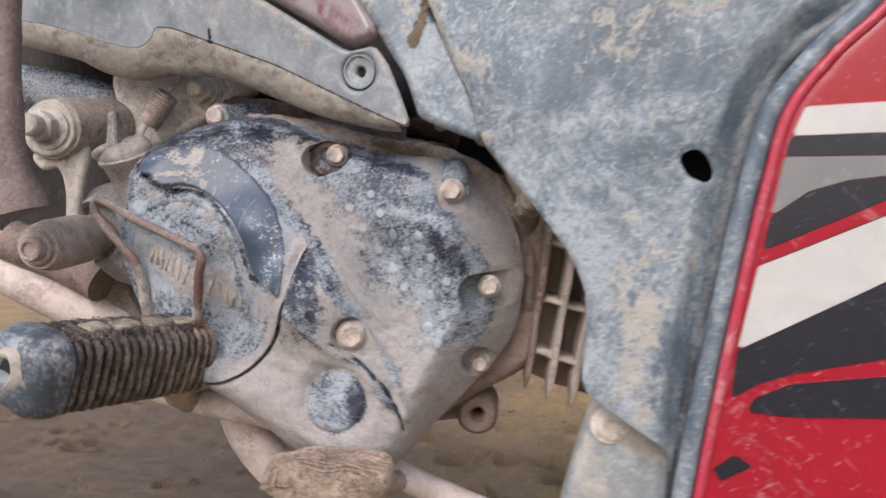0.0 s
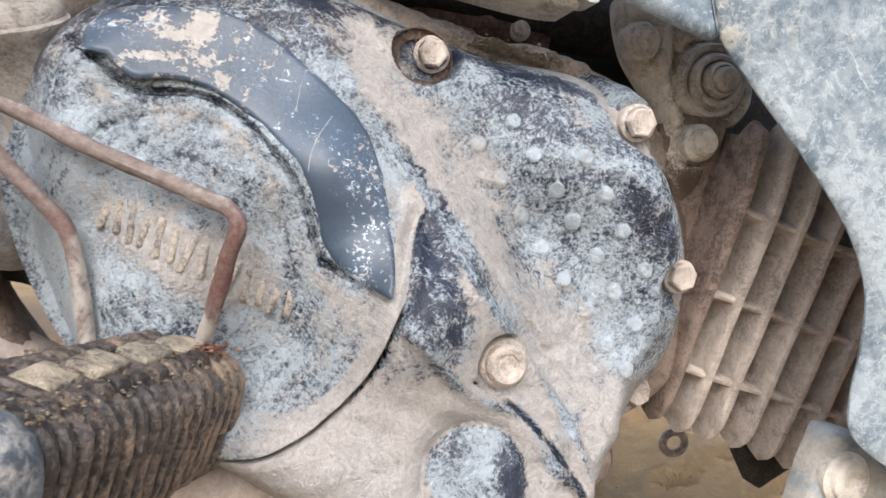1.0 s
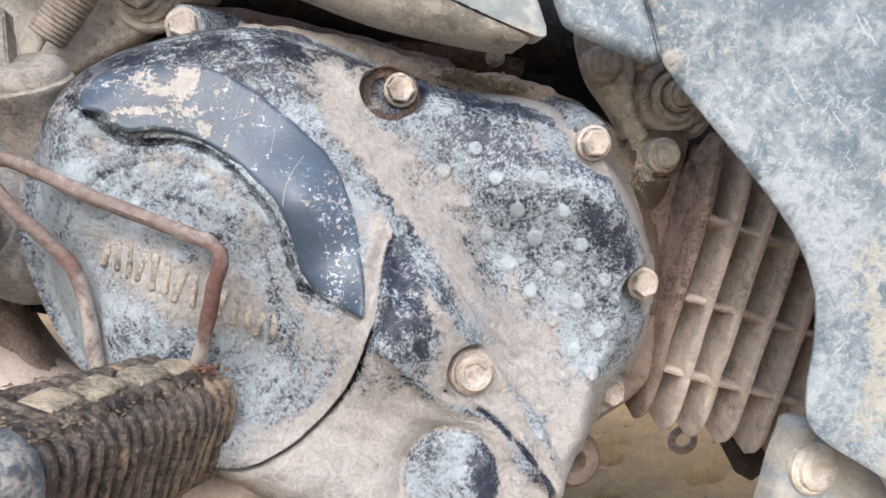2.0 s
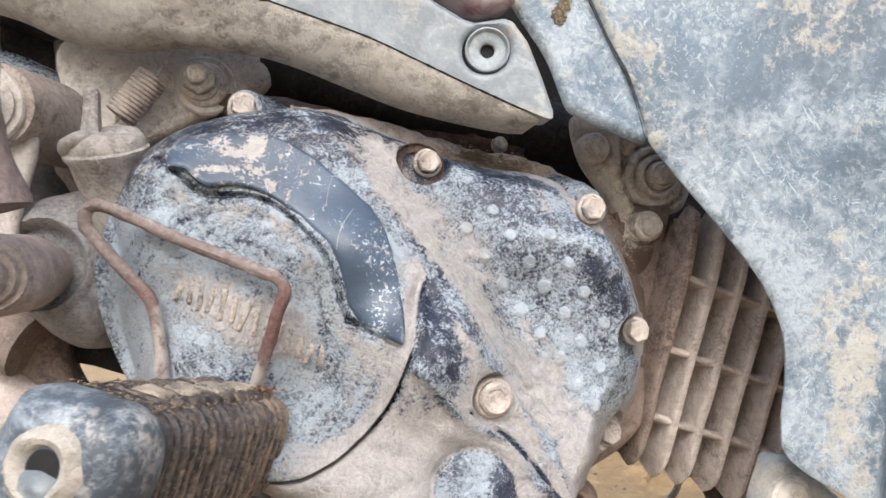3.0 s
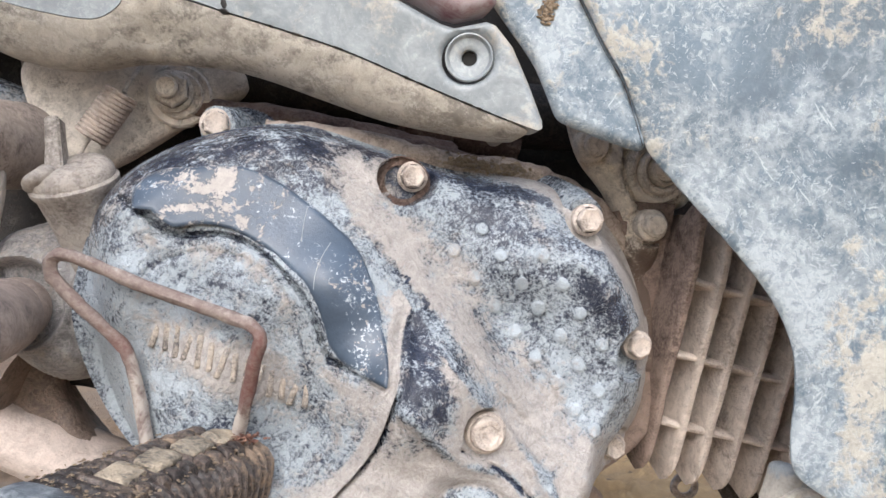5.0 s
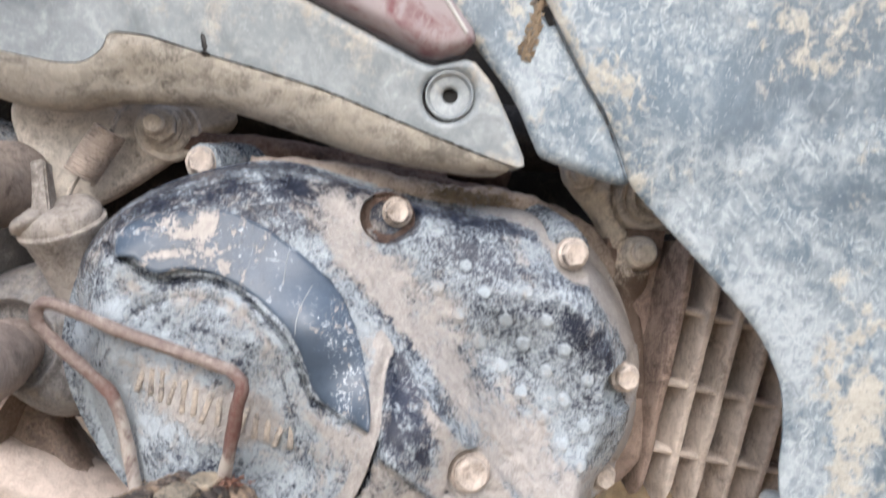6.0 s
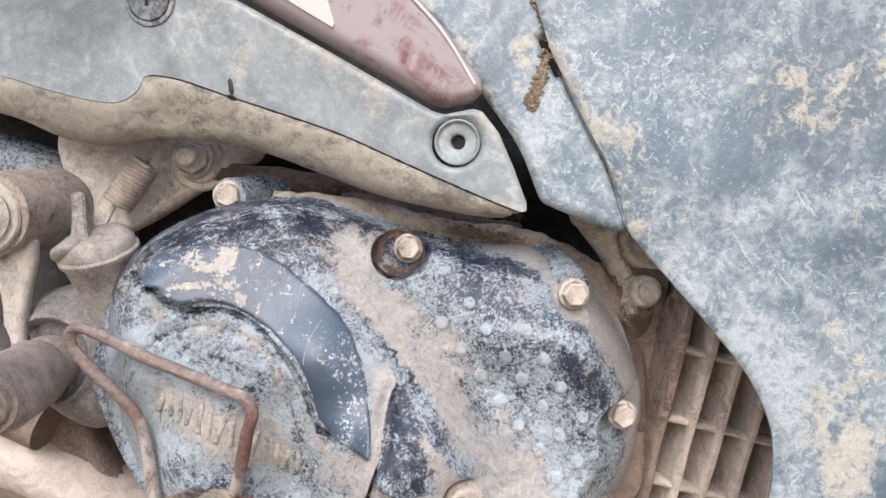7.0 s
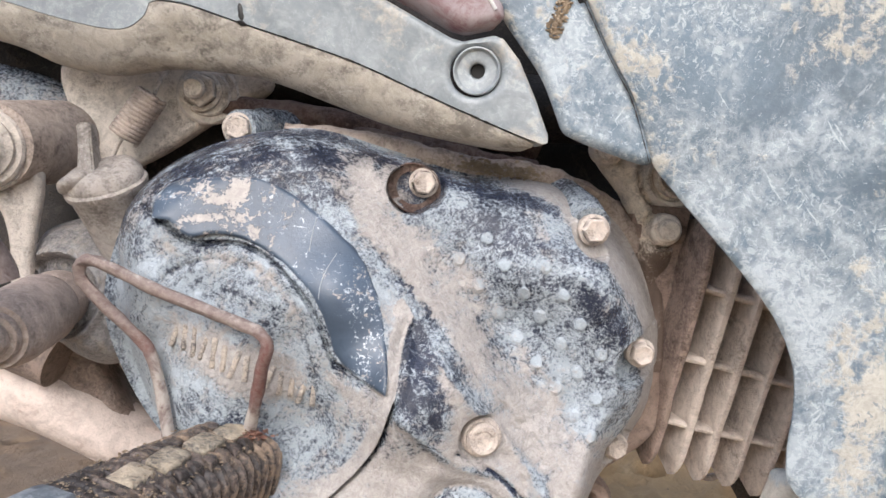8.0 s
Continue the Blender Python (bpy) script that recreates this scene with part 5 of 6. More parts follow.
edge_line = tube([(x, float(upper_y(x, z)) - 0.0002, z) for x, z in curve([(-0.0418, 0.4740), (-0.0560, 0.4990), (-0.0785, 0.5255), (-0.122, 0.573)], 6, False)], 0.0008, 8)
part("bright_edge", edge_line, white_vinyl, upper, "thin white line along the edge of the fairing")

SMALL = np.concatenate([curve([(-0.110, 0.640), (-0.0700, 0.5260), (-0.0533, 0.5000), (-0.0322, 0.4660), (-0.0208, 0.4470), (-0.0146, 0.4295), (-0.0120, 0.4225), (-0.0070, 0.4190), (0.0067, 0.4128), (0.0225, 0.4068), (0.0270, 0.4085)], 8, False),
                        np.array([(0.030, 0.42), (0.012, 0.47), (0.004, 0.50), (0.0, 0.56), (0.0, 0.64)])])


def small_y(x, z):
    return 0.4590 - 0.12 * (x - 0.0) + 0.02 * (z - 0.45)


WEDGE = np.array([(-0.0102, 0.4960), (-0.0040, 0.4965), (0.0010, 0.4790), (-0.0030, 0.4780)])
small = relief("inner_panel", SMALL, lambda x, z, e: small_y(x, z) + 0.0030 * np.clip(1 - e / 0.0035, 0, 1) ** 2, lambda x, z: small_y(x, z) + 0.0045, 0.0014, shield_plastic, bike,
               "slate-blue inner panel behind the shield's edge", dirt=lambda x, z, e: (0.03 + 0 * x, -0.02 + 0.34 * smooth(0.010, 0.001, to_line(np.array([(-0.0700, 0.5260), (-0.0345, 0.4660), (-0.0235, 0.4470)]), x, z)) + 0.3 * blob(x, z, -0.018, 0.478, 0.006, 0.02, -12)), solid=True, holes=[WEDGE])


def on_streak(rng):
    u = rng.random()
    if rng.random() < 0.6:
        x, z = -0.0145 + 0.0105 * u, 0.530 - 0.036 * u
    else:
        x, z = -0.0065 - 0.0095 * u, 0.490 - 0.026 * u
    x, z = x + rng.gauss(0, 0.0014), z + rng.gauss(0, 0.0012)
    return (x, min(float(small_y(x, z)), float(shield_y(x, z)) + (0.004 if x > -0.008 else 0.02)) - 0.0006, z)


streak_mud = sand("tan_seam_mud", (0.50, 0.385, 0.27))
crumbs("mud_streak", on_streak, 760, 0.0009, small, streak_mud, "orange sandy mud packed along the seam", 8)

# thin black tube, the gap's shadow line put in as colour
gap_line = curve([(0.0240, 0.4080), (0.0172, 0.4339), (0.0084, 0.4522), (-0.0032, 0.4800)], 24, False)
part("panel_seam", tube([(x - 0.0001, float(shield_y(x, z)) + 0.0016, z) for x, z in gap_line], [0.0001 + 0.0006 * abs(noise.noise((z * 160, 3, 1))) for x, z in gap_line], 8), shade_smudge_black, small, "thin black line painted as shade in the gap beside the shield")

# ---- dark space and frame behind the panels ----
# added sheet, near-black to paint the shade behind the panels
INNER_SHADE = np.array([(-0.62, 0.66), (-0.62, 0.40), (-0.42, 0.345), (-0.30, 0.318), (-0.24, 0.308), (-0.20, 0.295), (-0.16, 0.30), (0.05, 0.40), (0.12, 0.37), (0.20, 0.22), (0.36, 0.20), (0.40, 0.66)])
relief("inner_body", INNER_SHADE, lambda x, z, e: 0.615 + 0.01 * np.sin(x * 40) * np.sin(z * 30), lambda x, z: 0.66 + 0 * x, 0.012, shade_dark, bike, "near-black sheet painted as the shade behind the panels")
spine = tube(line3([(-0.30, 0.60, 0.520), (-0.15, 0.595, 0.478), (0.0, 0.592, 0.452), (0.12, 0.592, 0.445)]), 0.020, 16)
part("frame_tube", spine, shade_dark, bike, "dark frame tube above the engine")
part("frame_rail", tube(line3([(-0.175, 0.580, 0.452), (-0.134, 0.574, 0.447), (-0.091, 0.572, 0.438), (-0.057, 0.572, 0.430), (-0.030, 0.574, 0.424)]), [0.0075] * 24 + [0.006], 12, rough=0.2), gap_metal, bike, "red-brown rusty frame rail above the engine")
part("frame_rail_upper", tube(line3([(-0.110, 0.596, 0.462), (-0.060, 0.594, 0.448), (-0.020, 0.590, 0.440), (0.012, 0.592, 0.430)]), 0.012, 12, rough=0.2), gap_metal, bike, "dark red-brown frame tube under the panel")
part("frame_strut", tube(line3([(-0.100, 0.562, 0.432), (-0.060, 0.557, 0.4240), (-0.025, 0.555, 0.4150), (0.000, 0.556, 0.4085)]), [0.0070] * 15 + [0.0085] * 4, 14, rough=0.25), gap_metal, bike, "red-brown rusty strut lying over the flange")
GUSSET = curve([(-0.1420, 0.4620), (-0.1640, 0.4520), (-0.2090, 0.4250), (-0.2350, 0.4200), (-0.2480, 0.4480), (-0.2520, 0.4780), (-0.2200, 0.4950), (-0.1750, 0.4950), (-0.1450, 0.4800)], 6)
gusset = relief("frame_gusset", GUSSET, lambda x, z, e: 0.575 + 0.004 * np.clip(1 - e / 0.004, 0, 1) ** 2, lambda x, z: 0.590 + 0 * x, 0.002, pale_metal, bike, "tan dust-caked frame gusset plate")
washer = lathe([(0.0145, -0.004), (0.0145, 0.001), (0.0135, 0.0022), (0.0108, 0.0022), (0.0108, 0.0036), (0.0100, 0.0044), (0.0, 0.0044)], 30)
fixed("washer", mesh_of("washer", washer, pale_metal), gusset, -0.1770, 0.5745, 0.4590, 0, 3, 1.15)
fixed("nut", mesh_of("nut", hex_bolt(0.0100, 0.0145, 0.0078, False), pale_metal), gusset, -0.1800, 0.5670, 0.4598, 12, 3, 1.1)
stub = lathe([(0.0052, 0.0), (0.0052, 0.0125), (0.0042, 0.0138), (0, 0.0138)], 18)
fixed("bolt_end", mesh_of("bolt_end", stub, pale_metal), gusset, -0.1815, 0.5650, 0.4597, 0, 3, 1.05)


def coil(a, b, radius, wire, turns):
    a, b = Vector(a), Vector(b)
    d = (b - a)
    n = d.normalized()
    s = n.cross(Vector((0, 1, 0))).normalized()
    u = n.cross(s)
    pts = []
    for i in range(turns * 14 + 1):
        t = i / (turns * 14)
        w = 2 * math.pi * t * turns
        pts.append(a + d * t + s * math.cos(w) * radius + u * math.sin(w) * radius)
    return tube(pts, wire, 6)


spring = part("return_spring", coil((-0.2025, 0.5560, 0.4560), (-0.2190, 0.5600, 0.4350), 0.0076, 0.00122, 12), brown_metal, bike, "dusty coil return spring")
part("hook", tube(line3([(-0.2015, 0.556, 0.4565), (-0.1990, 0.560, 0.4640), (-0.1925, 0.566, 0.4740), (-0.1880, 0.572, 0.484)]), 0.0012, 8), tan_metal, spring)
part("hook", tube(line3([(-0.2170, 0.560, 0.4380), (-0.2215, 0.561, 0.4320), (-0.2250, 0.562, 0.4250), (-0.2270, 0.562, 0.416)]), 0.0012, 8), tan_metal, spring)

# oil filler neck and cap
filler_metal = coated("grey_tan_dusty_casting", (0.15, 0.125, 0.11), (0.40, 0.36, 0.325), (0.46, 0.415, 0.37), 0.62, 0.50, 1.0, 0.6, 0.1, relief=0.0003, fleck=0.15)
axis = Vector((-0.16, -0.42, 0.89)).normalized()
neck_m = Matrix.Translation(Vector((-0.2200, 0.5270, 0.4085)) - axis * 0.034) @ axis.to_track_quat("-Y", "X").to_matrix().to_4x4()
neck = lathe([(0.0120, -0.022), (0.0132, 0.0), (0.0152, 0.016), (0.0176, 0.030), (0.0194, 0.0325), (0.0196, 0.0345), (0.0186, 0.0355), (0.0, 0.0355)], 32, None, neck_m)
filler = part("oil_filler", neck, filler_metal, bike, "dust-caked oil filler neck with a tabbed cap")
capb = lathe([(0.0182, 0.0348), (0.0184, 0.0385), (0.0160, 0.0425), (0.0120, 0.0440), (0.0060, 0.0436), (0, 0.0434)], 28, None, neck_m)
for v in capb.verts:
    v.co += axis * (0.0014 * noise.noise(v.co * 130))
filler_cap = part("filler_cap", capb, filler_metal, filler)
root = Vector((-0.2262, 0.5250, 0.4170))
tab = bmesh.new()
bmesh.ops.create_cube(tab, size=1)
bmesh.ops.subdivide_edges(tab, edges=list(tab.edges), cuts=5, use_grid_fill=True)
for v in tab.verts:
    u = v.co.z + 0.5
    flare = 1 + 0.5 * (1 - u) ** 3
    v.co = root + Vector((v.co.x * 0.0062 * flare - 0.0006 * u, v.co.y * 0.0130 * flare, -0.006 + 0.0265 * u))
    v.co += Vector((1, 1, 1)) * 0.0004 * noise.noise(v.co * 300)
bmesh.ops.bevel(tab, geom=[e for e in tab.edges if e.calc_face_angle(0) > 1.0], offset=0.0009, segments=2, affect="EDGES")
part("tab", tab, filler_metal, filler_cap, "upright grip tab")
for dx, dy, w in ((-0.0092, -0.003, 0.0082), (0.0100, 0.002, 0.0092)):
    lump = bmesh.new()
    bmesh.ops.create_icosphere(lump, subdivisions=3, radius=1)
    for v in lump.verts:
        v.co = Vector((-0.2225 + dx, 0.5235 + dy, 0.4108 + 0.10 * dx)) + Vector((v.co.x * w, v.co.y * 0.0105, v.co.z * 0.0050 - 0.35 * v.co.x * dx)) * (1 + 0.10 * noise.noise(v.co * 1.4))
    part("cap_lobe", lump, filler_metal, filler_cap)

# caked brown, deepened to hold the shade behind the engine
lug_metal = coated("shaded_brown_lug", (0.075, 0.055, 0.046), (0.23, 0.175, 0.148), (0.29, 0.225, 0.19), 0.6, 0.45, 0.8, 0.65, 0.1, relief=0.0003, fleck=0.2)

# pivot bush, nut and stay
pivot = tube([(-0.2705, 0.530, 0.4290), (-0.2680, 0.540, 0.4300), (-0.2590, 0.570, 0.4340), (-0.2500, 0.600, 0.4380), (-0.2490, 0.604, 0.4380)], [0.0200, 0.0215, 0.0220, 0.0220, 0.018], 28)
pivot = part("pivot_bush", pivot, brown_metal, bike, "brown dusty pivot bush with washers and a nut")
rings = lathe([(0.0200, -0.002), (0.0208, 0.004), (0.0200, 0.0055), (0.0192, 0.0055), (0.0192, 0.0075), (0.0182, 0.009), (0.0150, 0.009), (0.0150, 0.011), (0, 0.011)], 30)
fixed("washer", mesh_of("pivot_washer", rings, tan_metal), pivot, -0.2740, 0.5330, 0.4275, 0, 2)
fixed("nut", mesh_of("pivot_nut", hex_bolt(0.0125, 0.0190, 0.0110, False), tan_metal), pivot, -0.2750, 0.5230, 0.4275, 20, 2)
fixed("bolt_end", mesh_of("pivot_end", lathe([(0.0072, 0), (0.0072, 0.018), (0.006, 0.0195), (0, 0.0195)], 18), tan_metal), pivot, -0.2755, 0.5190, 0.4275, 0, 2)
STAY = curve([(-0.2920, 0.4100), (-0.2800, 0.4210), (-0.2640, 0.4230), (-0.2530, 0.4200), (-0.2520, 0.4080), (-0.2560, 0.3880), (-0.2590, 0.3680), (-0.2615, 0.3350), (-0.2700, 0.3350), (-0.2685, 0.3680), (-0.2690, 0.3880), (-0.2740, 0.4010), (-0.2850, 0.4000)], 5)
relief("stay", STAY, lambda x, z, e: 0.5345 + 0.0022 * np.clip(1 - e / 0.0030, 0, 1) ** 2, lambda x, z: 0.5405 + 0 * x, 0.0011, tan_metal, pivot, "tan flat stay plate under the pivot", solid=True)
part("swing_arm", tube(line3([(-0.40, 0.600, 0.478), (-0.34, 0.600, 0.470), (-0.285, 0.600, 0.459), (-0.25, 0.606, 0.445)]), [0.024] * 19, 18, flat=0.8), cover_paint, bike, "dark blue arm with pale scuffs")
part("bracket_wall", tube(line3([(-0.240, 0.655, 0.32), (-0.242, 0.640, 0.40), (-0.237, 0.615, 0.46), (-0.240, 0.605, 0.50)]), [0.026] * 13 + [0.022] * 6, 14), lug_metal, bike, "brown frame web behind the pivot")

# kick shaft and lever
shaft_metal = coated("red_brown_dusty_steel", (0.24, 0.195, 0.17), (0.40, 0.325, 0.285), (0.46, 0.38, 0.335), 0.62, 0.50, 0.7, 0.6, 0.1, relief=0.00025, fleck=0.15)
kick_base, kick_end = Vector((-0.2496, 0.5600, 0.3552)), Vector((-0.2540, 0.4640, 0.3432))
kick_m = Matrix.Translation(kick_base) @ (kick_end - kick_base).to_track_quat("-Y", "Z").to_matrix().to_4x4()
kick = lathe([(0, -0.06), (0.0120, -0.06), (0.0120, 0.004), (0.0138, 0.008), (0.0150, 0.018), (0.0146, 0.026), (0.0134, 0.029), (0.0134, 0.031), (0.0164, 0.034), (0.0170, 0.038), (0.0168, 0.072), (0.0160, 0.078), (0.0145, 0.080), (0.0145, 0.084),
              (0.0136, 0.086), (0.0110, 0.086)], 28, None, kick_m)
lathe([(0.0112, 0.085), (0.0112, 0.0885), (0.0104, 0.0896), (0.0078, 0.0896), (0.0076, 0.0940), (0.0066, 0.0955), (0.0050, 0.0955), (0.0046, 0.0935), (0, 0.0935)], 28, kick, kick_m)
kick = part("kick_shaft", kick, shaft_metal, bike, "brown dusty kick-start shaft boss with an end bolt")
lever = tube(line3([(-0.2490, 0.4500, 0.3660), (-0.2540, 0.4480, 0.3900), (-0.2570, 0.4460, 0.430), (-0.2555, 0.4440, 0.500), (-0.2540, 0.4420, 0.600)], 5), [0.0155, 0.015, 0.0145, 0.0135, 0.0125, 0.0115, 0.011] + [0.0105] * 14, 16, rough=0.12)
part("kick_lever", lever, rusty_wire, kick, "rusty upright kick-start lever")
HOUSING = curve([(-0.2660, 0.3600), (-0.2645, 0.3780), (-0.2570, 0.3890), (-0.2440, 0.3935), (-0.2300, 0.3960), (-0.2180, 0.3900), (-0.2100, 0.3600), (-0.2140, 0.3250), (-0.2300, 0.3160), (-0.2480, 0.3240), (-0.2610, 0.3400)], 6)
housing_metal = coated("grey_dusty_housing", (0.085, 0.082, 0.088), (0.335, 0.325, 0.325), (0.40, 0.36, 0.325), 0.60, 0.36, 0.9, 0.5, 0.1, fleck=0.3, soft=1.2)


def housing_front(x, z, e):
    r = np.hypot(x + 0.2496, z - 0.3552)
    return 0.536 + 0.030 * (1 - np.sqrt(1 - np.clip(1 - e / 0.016, 0, 1) ** 2)) + 0.009 * smooth(0.0215, 0.0185, r) - 0.0025 * np.exp(-((r - 0.0225) / 0.0018) ** 2)


relief("shaft_housing", HOUSING, housing_front, lambda x, z: 0.600 + 0 * x, 0.0012, housing_metal, kick, "grey dusty cast housing round the shaft")

# ---- wire loop, foot peg, pedal, pipes ----
loop = tube(line3([(-0.1545, 0.4790, 0.2920), (-0.1510, 0.4715, 0.3050), (-0.1447, 0.4580, 0.3290), (-0.1425, 0.4550, 0.3370), (-0.1452, 0.4565, 0.3420), (-0.1530, 0.4605, 0.3460), (-0.1850, 0.4690, 0.3600), (-0.2080, 0.4765, 0.3715),
                   (-0.2165, 0.4800, 0.3742), (-0.2205, 0.4820, 0.3725), (-0.2215, 0.4835, 0.3680), (-0.2185, 0.4840, 0.3625), (-0.2060, 0.4830, 0.3480), (-0.1965, 0.4830, 0.3375), (-0.1935, 0.4840, 0.3300), (-0.1905, 0.4870, 0.3080), (-0.1885, 0.4880, 0.2860)], 6), 0.0027, 12, rough=0.25)
guard = part("wire_guard", loop, rusty_wire, bike, "bent rusty wire guard welded behind the foot peg")
gv = np.array([v.co[:] for v in guard.data.vertices])
front_leg = smooth(-0.165, -0.155, gv[:, 0]) * smooth(0.345, 0.335, gv[:, 2])
gn = np.array([v.normal[2] for v in guard.data.vertices])
pale = 0.11 * smooth(0.2, 0.9, gn) + 0.17 * front_leg * smooth(0.318, 0.306, gv[:, 2]) + 0.19 * smooth(-0.17, -0.18, gv[:, 0]) * smooth(0.345, 0.315, gv[:, 2])
reddish = front_leg * smooth(0.306, 0.316, gv[:, 2]) + 0.7 * smooth(-0.17, -0.18, gv[:, 0]) * np.exp(-((gv[:, 2] - 0.336) / 0.006) ** 2) * (gv[:, 0] < -0.185)
guard.data.attributes.new("mud", "FLOAT", "POINT").data.foreach_set("value", pale.astype(np.float32))
guard.data.attributes.new("red", "FLOAT", "POINT").data.foreach_set("value", reddish.astype(np.float32))
PEG = Matrix.Translation((-0.1626, 0.4787, 0.2782)) @ Matrix.Rotation(radians(-26), 4, "Z") @ Matrix.Rotation(radians(18), 4, "Y") @ Matrix.Rotation(radians(-2.2), 4, "X")


def peg_ring(s, grow=0.0, drop=0.0):
    """The peg's rounded section at s along it (towards the viewer)."""
    out = []
    for i in range(36):
        a = 2 * math.pi * i / 36
        c, q = math.cos(a), math.sin(a)
        n = 4.2
        r = (abs(c) ** n + abs(q) ** n) ** (-1 / n)
        out.append(PEG @ Vector(((0.0208 + grow) * r * c, -s, (0.0208 + grow) * r * q - drop)))
    return out


def sleeve(rows):
    bm = bmesh.new()
    rings = [[bm.verts.new(p) for p in peg_ring(s, g * (1 + 0.35 * noise.noise((s * 60, 0, 4))))] for s, g in rows]
    for a, b in zip(rings, rings[1:]):
        for k in range(36):
            j = (k + 1) % 36
            bm.faces.new((a[k], a[j], b[j], b[k]))
    bm.faces.new(rings[0][::-1])
    bm.faces.new(rings[-1])
    for v in bm.verts:
        v.co += Vector((noise.noise(v.co * 160), noise.noise(v.co * 160 + Vector((5, 0, 0))), noise.noise(v.co * 160 + Vector((0, 5, 0))))) * 0.0007
    return bm


rows = [(-0.0062, -0.003)]
for i in range(17):
    s = -0.0055 + i * 0.00588
    rows += [(s, -0.0022), (s + 0.0007, -0.0003), (s + 0.0020, 0.0007), (s + 0.0036, 0.0005), (s + 0.0045, -0.0006), (s + 0.0051, -0.0024), (s + 0.0058, -0.0026)]
peg = part("foot_peg", sleeve(rows), rubber, bike, "ribbed black rubber foot peg caked with brown mud")
along = np.repeat(np.array(rows), 36, axis=0)
peg_mud = (0.16 * smooth(-0.0001, 0.0006, along[:, 1]) - 0.15 + 0.24 * smooth(0.050, 0.0, along[:, 0]) - 0.10 * smooth(0.05, 0.09, along[:, 0])).astype(np.float32)
peg.data.attributes.new("mud", "FLOAT", "POINT").data.foreach_set("value", peg_mud)
part("end_cap", sleeve([(0.0935, -0.0010), (0.0945, 0.0008), (0.098, 0.0012), (0.106, 0.0008), (0.1115, -0.0010), (0.1150, -0.0045), (0.1165, -0.0100)]), cap_plastic, peg, "scuffed slate-blue rubber end cap")
# solid black plug paints the shade of the cap's hole
hole_bm = lathe([(0.0050, 0.1110), (0.0050, 0.1167), (0.0030, 0.1172), (0, 0.1172)], 18, None, PEG @ Matrix.Translation((0.0, 0, 0.002)))
part("end_hole", hole_bm, hole_black, peg, "black plug painted as the shade in the cap hole")
slab_rng = random.Random(14)
# on top: worn rib ends along both edges and a row of long flat blocks between them
SLABS = [(-0.0125, 0.002 + 0.0088 * i, 0.0028, 0.0070, 24, rubber) for i in range(10)] + [(0.0118, 0.004 + 0.0088 * i, 0.0028, 0.0056, -20, rubber) for i in range(10)]
SLABS += [(-0.0010, 0.006 + 0.0215 * i, 0.0096, 0.0056, 6, tread_rubber) for i in range(4)]
for across, ahead, long, wide, skew, stuff in SLABS:
    bm = bmesh.new()
    bmesh.ops.create_icosphere(bm, subdivisions=3, radius=1)
    ahead += slab_rng.uniform(-0.0008, 0.0008)
    skew = radians(skew + slab_rng.uniform(-4, 4))
    worn = slab_rng.uniform(0, 0.0006) + 0.0008 * float(smooth(0.04, 0.08, np.array(ahead)))
    for v in bm.verts:
        k = (abs(v.co.x) ** 6 + abs(v.co.y) ** 6 + abs(v.co.z) ** 6) ** (-1 / 6)
        p = Vector((v.co.x * k * wide, v.co.y * k * long, v.co.z * k * 0.0022))
        p = Matrix.Rotation(skew, 3, "Z") @ p + Vector((across, -ahead, 0.0209 - worn))
        p.z += 0.0005 * noise.noise(p * 200) + 0.0003 * noise.noise(p * 700) - 7.0 * max(abs(p.x) - 0.011, 0) ** 2 / 0.011
        v.co = PEG @ p
    part("tread_block", bm, stuff, peg)


def on_peg(rng):
    p = PEG @ Vector((rng.uniform(-0.016, 0.015), -(0.095 - 0.080 * rng.random() ** 1.6), 0.0214 + rng.uniform(-0.0016, 0.0004)))
    return (p.x, p.y, p.z)


crumbs("mud_crumb_layer", on_peg, 420, 0.0006, peg, mud_crumbs, "brown mud crumbs packed in the tread", 11)


mound = lathe([(0.0050, 0.1125), (0.0054, 0.1163), (0.0066, 0.1187), (0.0085, 0.1195), (0.0100, 0.1185), (0.0116, 0.1165), (0.0128, 0.1125)], 44, None, PEG @ Matrix.Translation((0.0, 0, 0.002)))
for v in mound.verts:
    v.co += (v.co - PEG @ Vector((0.0, -0.110, 0.002))) * (0.09 * noise.noise(v.co * 120) + 0.05 * noise.noise(v.co * 700))
part("mud_ring", mound, cream_mud, peg, "cream dried mud crusted round the hole")
flap = bmesh.new()
bmesh.ops.create_icosphere(flap, subdivisions=4, radius=1)
for v in flap.verts:
    p = Vector((0.0005 + v.co.x * 0.0080, -0.1150 + v.co.y * 0.0050, -0.0050 + v.co.z * 0.0070))
    v.co = PEG @ (p + Vector((1, 1, 1)) * 0.0009 * noise.noise(p * 260))
part("torn_flap", flap, panel_plastic, peg, "greyish torn rubber showing in the hole")
crumbs("rust_weld", lambda rng: (-0.1530 + rng.gauss(0, 0.0034), 0.4690 + rng.gauss(0, 0.0026), 0.2970 + rng.gauss(0, 0.0010)), 210, 0.0008, peg, rust_flakes, "rusty weld at the foot of the wire", 12)
under = tube([PEG @ Vector((0.0, -s, -0.021)) for s in (-0.02, 0.01, 0.045, 0.058)], [0.012, 0.012, 0.011, 0.009], 12, flat=0.6)
part("peg_carrier", under, tan_metal, peg, "tan steel carrier under the rubber")
